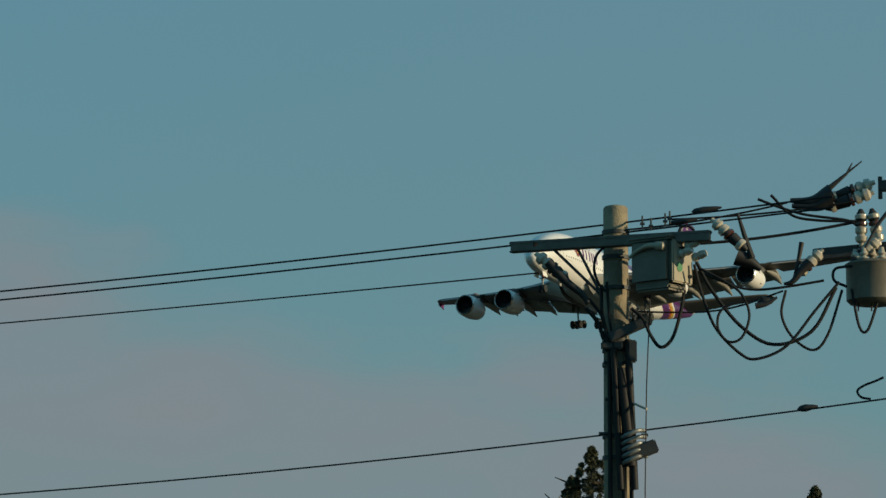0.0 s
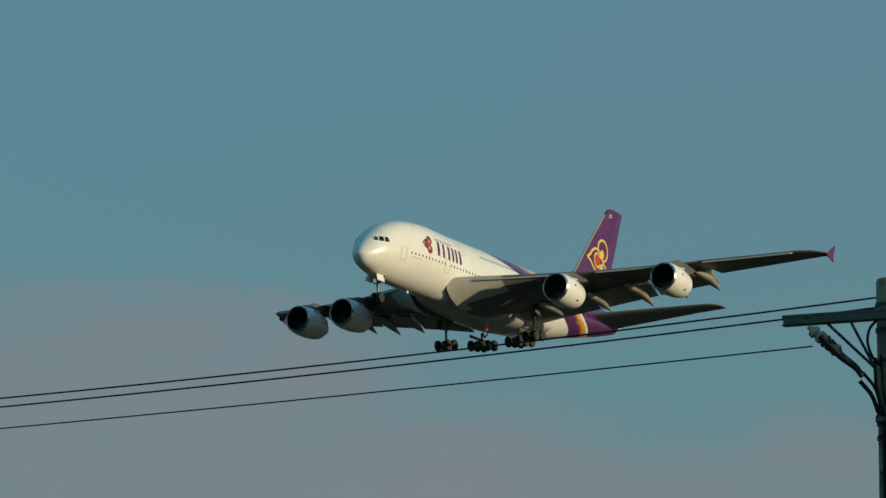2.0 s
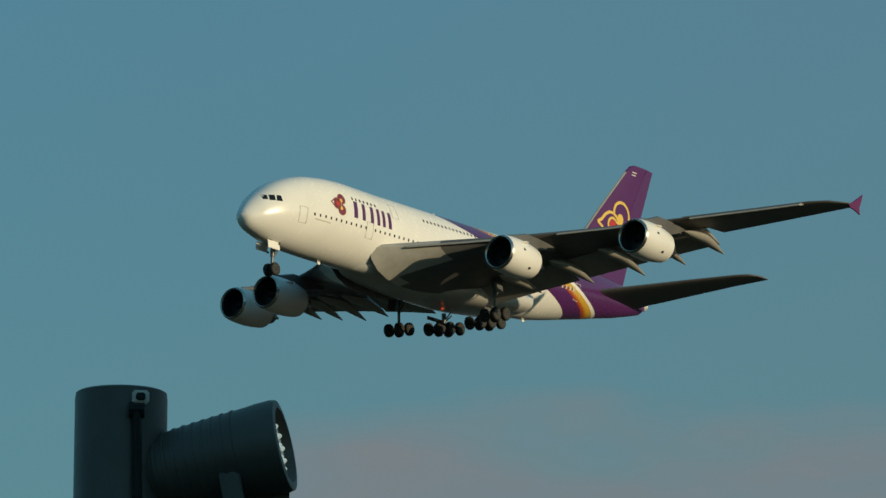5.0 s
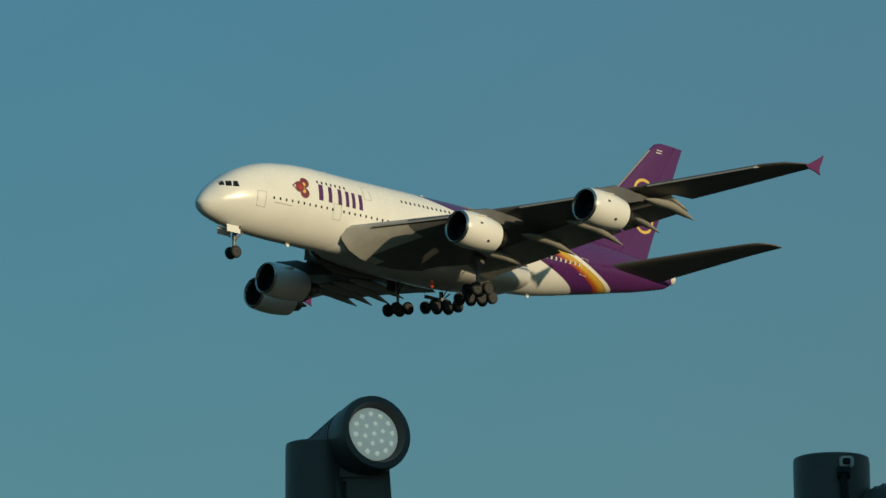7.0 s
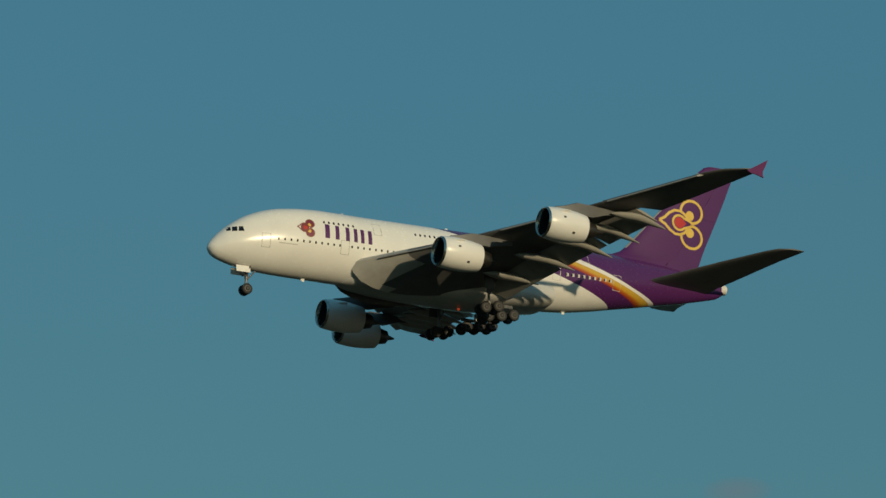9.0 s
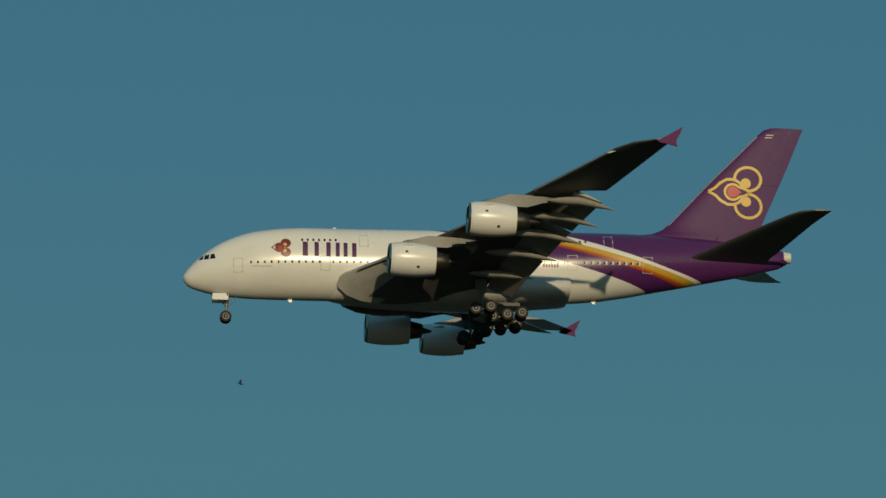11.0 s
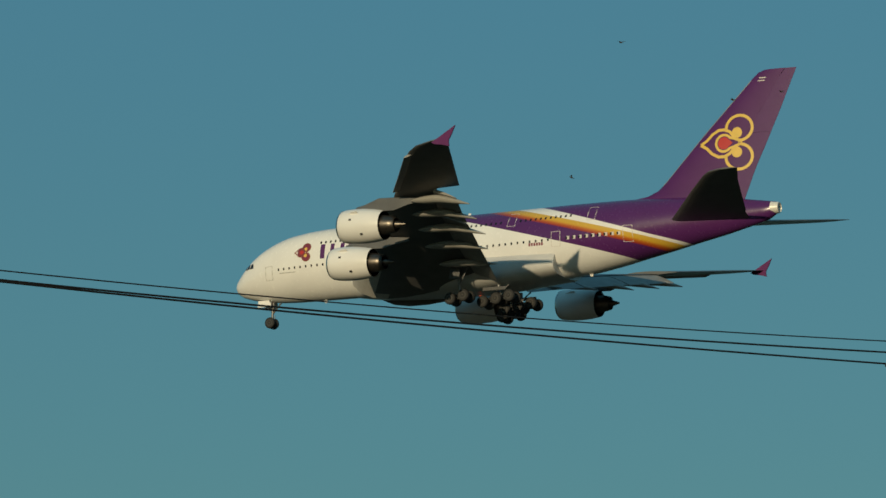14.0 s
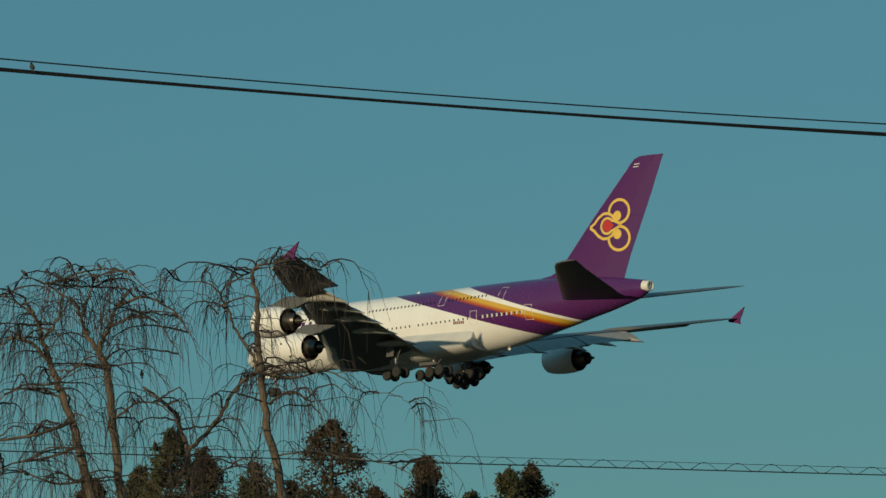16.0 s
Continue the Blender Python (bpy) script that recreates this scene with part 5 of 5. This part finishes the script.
weeping_tree(TREE_B, TREE_D + 1.5, [
    ([down(545), tq(515, 882), tq(482, 740), tq(468, 620), tq(462, 520), tq(458, 462), tq(495, 450)], 0.16, 0.025),
    ([down(340, .3), tq(345, 880, .3), tq(338, 790, .3), tq(314, 720, .2), tq(258, 674, .1)], 0.14, 0.035),
    ([tq(338, 790, .3), tq(390, 735, .2), tq(430, 672), tq(470, 640)], 0.07, 0.04),
    ([tq(466, 635), tq(430, 580, .1), tq(408, 530, .1), tq(380, 487, .2), tq(322, 482, .2)], 0.055, 0.012),
    ([tq(470, 650), tq(530, 660, -.2), tq(590, 650, -.3), tq(660, 690, -.3)], 0.05, 0.01),
    ([tq(485, 705), tq(520, 685), tq(560, 700, .1), tq(600, 760, .1)], 0.05, 0.01),
    ([tq(458, 464), tq(430, 478), tq(400, 500), tq(385, 560)], 0.03, 0.008),
    ([tq(495, 450), tq(540, 442), tq(575, 455), tq(585, 475)], 0.02, 0.006),
    ([tq(660, 690, -.3), tq(710, 690, -.3), tq(745, 720, -.3), tq(768, 770, -.3)], 0.012, 0.004),
    ([tq(490, 800), tq(560, 790), tq(620, 800), tq(700, 812), tq(740, 830)], 0.03, 0.008),
    ([tq(505, 850), tq(440, 820, -.2), tq(390, 835, -.3), tq(350, 870, -.3)], 0.03, 0.01),
], 5, 140, "bare weeping tree with tall stem and hanging reddish twigs")


def evergreen(bearing, elev, dist, width, mat, seed, spire):
    """Tapered trunk, limbs and a crown of many small needle clumps."""
    rnd = random.Random(seed)
    f = thing("evergreen_tree", facing(bearing, dist, 0.0, 1 if bearing < 0 else 0), "dark evergreen tree with ragged dull-olive crown", "tree", "evergreens behind the wires")
    H = EYE_Z + dist * math.tan(radians(elev)) + 4.0
    base = -4.0
    bm = bmesh.new()
    tube(bm, [Vector((0, 0, base - 0.2)), Vector((0.1, 0, base + H * 0.4)), Vector((0, 0.1, base + H * 0.75)), Vector((0, 0, base + H * 0.97))], 0.28, 8, r2=0.03)
    limbs = []
    for i in range(40):
        h = rnd.uniform(0.3, 0.95)
        w = width * (spire * (1 - h) * 1.7 + (1 - spire) * math.sqrt(max(0.0, 1 - ((h - 0.62) / 0.38) ** 2)))
        az = rnd.uniform(0, 2 * math.pi)
        a = Vector((0, 0, base + H * h))
        b = a + Vector((math.cos(az) * w, math.sin(az) * w, rnd.uniform(0.0, 0.5)))
        tube(bm, [a, (a + b) / 2 + Vector((0, 0, -0.08)), b], 0.05, 5, r2=0.012)
        limbs.append((a, b))
    part("trunk", bm, M_BARK, f)
    bm = bmesh.new()
    clumps = []
    for i in range(230 if spire < 0.5 else 520):
        h = 1 - rnd.random() ** 1.35 * 0.5
        if spire > 0.5:
            w = width * (1 - h) * 1.9 + 0.04
        else:
            w = width * 1.2 * min(1.0, (1 - h) / 0.34) ** 0.52 * rnd.uniform(0.5, 1.15) + 0.03
        az = rnd.uniform(0, 2 * math.pi)
        rr = w * math.sqrt(rnd.uniform(0.05, 1.0))
        clumps.append((Vector((math.cos(az) * rr, math.sin(az) * rr, base + H * h - rr * 0.3)), rnd.uniform(0.14, 0.36) * (min(0.42, 0.1 + (1 - h) * 4.0) if spire > 0.5 else 0.4 if h > 0.975 else 0.8)))
    for c0, sz in clumps:
        for _ in range(78 if spire < 0.5 else 72):
            c = c0 + Vector((rnd.gauss(0, sz * 0.6), rnd.gauss(0, sz * 0.6), rnd.gauss(0, sz * 0.75)))
            s = rnd.uniform(0.035, 0.1) * (0.7 if spire > 0.5 else 1.0)
            for _ in range(2):
                d1 = Vector((rnd.gauss(0, 1), rnd.gauss(0, 1), rnd.gauss(0.5, 0.9))).normalized() * s
                d2 = Vector((rnd.gauss(0, 1), rnd.gauss(0, 1), rnd.gauss(0, 1))).normalized() * s * 0.4
                v = [bm.verts.new(c + x) for x in (d1, d2, -d1 * 0.5, -d2)]
                bm.faces.new(v)
    part("crown", bm, mat, f, "clumps of dull evergreen needles", smooth=False, kind="stuff")
    return f


for args in ((-43.19, 7.08, 110, 2.0, M_RUST, 1, 0.2), (-44.33, 6.42, 112, 1.7, M_NEEDLE, 2, 0.2), (-41.83, 6.54, 115, 1.8, M_RUST, 3, 0.1), (-40.62, 6.34, 112, 1.3, M_NEEDLE, 4, 0.1), (-40.29, 6.42, 113, 1.2, M_RUST, 13, 0.1),
             (-45.52, 6.92, 112, 1.8, M_NEEDLE, 5, 0.3), (-45.07, 6.62, 118, 1.9, M_RUST, 6, 0.2), (-42.57, 6.07, 116, 2.0, M_RUST, 7, 0.2), (-41.17, 6.02, 118, 1.6, M_NEEDLE, 8, 0.2), (-46.67, 6.22, 116, 2.2, M_RUST, 9, 0.2), (-43.77, 6.17, 116, 2.0, M_RUST, 12, 0.2), (-45.97, 6.37, 115, 2.0, M_NEEDLE, 14, 0.2),
             (70.1, 6.62, 95, 6.6, M_NEEDLE, 10, 0.9), (69.8, 6.2, 97, 5.0, M_NEEDLE, 15, 0.9), (73.33, 6.03, 100, 5.0, M_NEEDLE, 11, 0.9)):
    evergreen(*args)


# ---- birds ----
def bird_build(perched):
    b = thing("bird", pose(0, 0, 0), "small dark bird perched on a bare twig" if perched else "small dark bird in flight with spread wings", "bird", "perched birds" if perched else "flying birds")
    bm = bmesh.new()
    prof = [(-0.10, 0.006), (-0.085, 0.02), (-0.06, 0.032), (-0.02, 0.04), (0.03, 0.038), (0.06, 0.028), (0.075, 0.026), (0.095, 0.026), (0.11, 0.018), (0.12, 0.006), (0.14, 0.001)]
    ax = (0, 1, 0.95) if perched else (0, 1, 0.05)
    turned(bm, (0, 0, 0.06 if perched else 0), ax, prof, 12)
    part("body", bm, M_FEATHER, b)
    bm = bmesh.new()
    d = Vector(ax).normalized()
    o = Vector((0, 0, 0.06 if perched else 0)) - d * 0.08
    loft(bm, [[o + Vector((x, 0, z)) - d * l for x, z in ((-w, -.004), (w, -.004), (w, .004), (-w, .004))] for w, l in ((0.014, 0), (0.02, 0.05), (0.03, 0.09))])
    part("tail", bm, M_FEATHER, b, smooth=False)
    for sg in (-1, 1):
        bm = bmesh.new()
        if perched:
            turned(bm, (sg * 0.032, -0.06, 0.0), (0, 0.75, 0.7), [(0, 0.004), (0.03, 0.016), (0.08, 0.018), (0.11, 0.008)], 8)
        else:
            rings = []
            for u, c, up, back in ((0.0, 0.09, 0.0, 0.0), (0.07, 0.1, 0.03, -0.01), (0.14, 0.08, 0.05, 0.0), (0.2, 0.03, 0.055, -0.05)):
                x = sg * (0.02 + u)
                rings.append([(x, back + c * 0.5, up), (x, back, up + 0.008), (x, back - c * 0.5, up), (x, back, up - 0.004)])
            loft(bm, rings)
        part("wing", bm, M_FEATHER, b, smooth=False)
    if perched:
        for sg in (-1, 1):
            bm = bmesh.new()
            rod(bm, (sg * 0.015, 0, 0.035), (sg * 0.015, 0.005, -0.01), 0.004, n=5)
            part("leg", bm, M_BARK, b)
    return b


perched = bird_build(True)
_rnd = random.Random(8)
spots = [(50, 500), (88, 494), (127, 485), (148, 490), (180, 484), (240, 496), (292, 546), (262, 534), (370, 489), (75, 778), (22, 527), (258, 674)]
tm = facing(TREE_B, TREE_D, 0.0, 1)
for i, (a, b) in enumerate(spots):
    p = tq(a, b, 0.1)
    m = tm @ Matrix.Translation(p) @ pose(0, 0, 0, 0, 0, _rnd.uniform(0, 360)) @ Matrix.Scale(0.82, 4)
    if i == 0:
        perched.matrix_basis = m
    else:
        copy_thing(perched, m)
wa, wb = Vector((-20.53, 50.61, 11.41)) + STEP, Vector((-35.16, 22.83, 11.04)) + STEP
bird_t = 0.775
wb_p = wa.lerp(wb, bird_t) - Vector((0, 0, 4 * 0.384 * bird_t * (1 - bird_t))) + Vector((0, 0, 0.02))
tagged(copy_thing(perched, Matrix.Translation(wb_p) @ pose(0, 0, 0, 0, 0, 60) @ Matrix.Scale(0.72, 4)), "small dark bird perched on an overhead wire", "bird")
flying = bird_build(False)


def soar(b, e, d, k, bank):
    a = radians(b)
    return Matrix.Translation(STEP) @ pose(d * math.sin(a), d * math.cos(a), EYE_Z + d * math.tan(radians(e)), 0, 0, -b) @ pose(0, 0, 0, 20, bank, 80 + k)


def motions():
    walk(airliner, [
        (0, fly(592.34, 224.93, 108.67, -3.473, 3.129, 1.988)),
        (0.5, fly(531.77, 216.43, 101.28, -3.480, 2.559, 2.153)),
        (1, fly(507.80, 221.59, 100.03, -3.368, 2.350, 1.407)),
        (1.5, fly(468.52, 220.85, 96.68, -2.976, 2.266, 1.253)),
        (2, fly(409.28, 211.40, 89.51, -2.310, 2.336, 1.291)),
        (2.5, fly(383.97, 215.17, 88.86, -1.720, 2.199, 1.211)),
        (3, fly(358.67, 219.25, 87.83, -1.054, 2.080, 1.146)),
        (3.5, fly(333.20, 222.90, 87.31, -0.256, 1.891, 0.973)),
        (4, fly(319.24, 227.53, 88.22, -0.240, 1.717, 0.834)),
        (4.5, fly(305.49, 232.07, 89.32, -0.349, 1.565, 0.644)),
        (5, fly(291.59, 236.76, 90.62, -0.539, 1.470, 0.370)),
        (5.5, fly(277.01, 242.14, 92.02, -0.725, 1.429, 0.065)),
        (6, fly(260.84, 248.92, 93.23, -0.788, 1.387, -0.135)),
        (6.5, fly(243.53, 266.24, 94.05, 0.048, 1.259, 0.363)),
        (7, fly(246.67, 303.32, 98.69, 0.796, 1.736, 0.899)),
        (7.5, fly(247.10, 338.85, 102.89, 0.812, 2.038, 1.750)),
        (8, fly(238.46, 366.89, 105.87, 0.277, 2.189, 2.223)),
        (8.5, fly(213.63, 393.43, 113.01, 0.848, 1.914, 2.316)),
        (9, fly(173.75, 404.72, 116.39, 1.399, 1.541, 1.963)),
        (9.5, fly(131.09, 414.19, 118.90, 1.900, 1.218, 1.578)),
        (10, fly(86.45, 422.12, 120.24, 2.321, 0.969, 1.233)),
        (10.5, fly(40.22, 428.98, 120.47, 2.670, 0.788, 0.960)),
        (11, fly(-7.65, 435.15, 120.03, 2.987, 0.657, 0.748)),
        (11.5, fly(-57.50, 431.15, 117.04, 3.382, 0.679, 0.667)),
        (12, fly(-105.66, 427.85, 114.32, 3.627, 0.640, 0.563)),
        (12.5, fly(-152.29, 425.18, 111.64, 3.203, 0.464, 0.387)),
        (13, fly(-194.61, 422.91, 107.34, 2.562, 1.095, 0.465)),
        (13.5, fly(-229.13, 420.84, 104.01, 0.871, 1.084, 0.240)),
        (14, fly(-248.65, 388.61, 94.83, -0.045, 1.451, -0.102)),
        (14.5, fly(-284.43, 393.57, 92.60, -1.644, 1.571, -0.301)),
        (15, fly(-321.76, 398.25, 90.64, -2.564, 1.866, -0.277)),
        (15.5, fly(-348.64, 388.81, 84.74, -3.257, 1.776, -0.529)),
        (16, fly(-363.24, 366.57, 75.86, -3.128, 1.932, -0.605)),
    ])
    # birds: bearing and height angle at 12, 12.5, 13 and 13.5 s
    turns = random.Random(4)
    ways = (
        ((-12.46, 11.28), (-15.31, 12.86), (-20.41, 15.53), (-24.14, 16.16)), ((-11.52, 11.27), (-15.56, 12.5), (-19.98, 14.13), (-22.56, 13.15)),
        ((-9.61, 11.44), (-13.32, 12.89), (-18.52, 15.02), (-21.82, 16.41)), ((-8.14, 11.23), (-12.58, 12.49), (-17.87, 14.84), (-20.51, 16.36)),
        ((-6.86, 15.6), (-10.09, 17.7), (-14.0, 19.5), (-18.0, 21.0)), ((-6.43, 12.61), (-12.0, 14.1), (-16.64, 16.52), (-19.38, 16.47)),
        ((-5.63, 11.25), (-9.9, 11.97), (-15.65, 12.3), (-20.18, 12.41)), ((-4.37, 11.6), (-7.6, 12.6), (-11.5, 14.0), (-15.5, 15.4)),
        ((-15.4, 10.4), (-18.17, 12.33), (-27.27, 13.71), (-38.0, 15.0)), ((-15.0, 10.9), (-18.22, 12.88), (-27.71, 14.49), (-38.0, 16.5)),
        ((-9.6, 10.2), (-13.84, 11.08), (-18.8, 14.51), (-22.8, 17.5)), ((-6.9, 10.4), (-11.58, 11.78), (-17.91, 12.45), (-20.75, 14.27)),
        ((-8.0, 9.5), (-12.75, 10.97), (-19.59, 10.42), (-23.3, 11.2)), ((-11.0, 8.5), (-14.5, 9.9), (-18.66, 10.9), (-20.9, 12.3)), ((-13.2, 10.2), (-16.86, 11.71), (-21.5, 14.0), (-26.0, 16.5)),
    )
    early = copy_thing(flying, pose(0, 0, 0))
    flock = [flying] + [copy_thing(flying, pose(0, 0, 0)) for _ in ways[1:]]
    for o, (p0, p1, p2, p3) in zip(flock, ways):
        d, k, bank = turns.uniform(165, 205), turns.uniform(-40, 40), turns.uniform(-50, 50)
        walk(o, [(0, soar(p0[0] + 70, 3.0, d + 40, k, bank)), (4, soar(p0[0] + 55, 3.0, d + 30, k, bank)), (8, soar(p0[0] + 30, 3.5, d + 15, k + 8, -bank)), (11, soar(p0[0] + 9, p0[1] - 5 - max(0.0, p0[1] - 11.5) * 1.6, d, k, bank)),
                 (12, soar(*p0, d, k + 10, bank * 0.3)), (12.5, soar(*p1, d, k + 5, bank)), (13, soar(*p2, d, k, bank * 0.5)), (13.5, soar(*p3, d, k - 5, bank)),
                 (14, soar(p3[0] - 4, p3[1] + 1.6, d, k - 10, bank * 0.4)), (15, soar(p3[0] - 9, p3[1] + 5, d, k, bank)), (16, soar(p3[0] - 14, p3[1] + 8, d, k, bank))])
    walk(early, [(0, soar(45, 3.0, 200, 0, 20)), (8, soar(20, 6.0, 190, 10, -20)), (10, soar(5.5, 10.5, 180, 0, 10)), (11, soar(0.15, 13.38, 175, 10, 20)), (11.5, soar(-2.5, 10.3, 175, 0, 30)),
                 (12.2, soar(-5.5, 10.0, 175, 0, 20)), (13, soar(-9.5, 7.5, 175, 0, 10)), (16, soar(-20.0, 5.0, 180, 0, 10))])


motions()
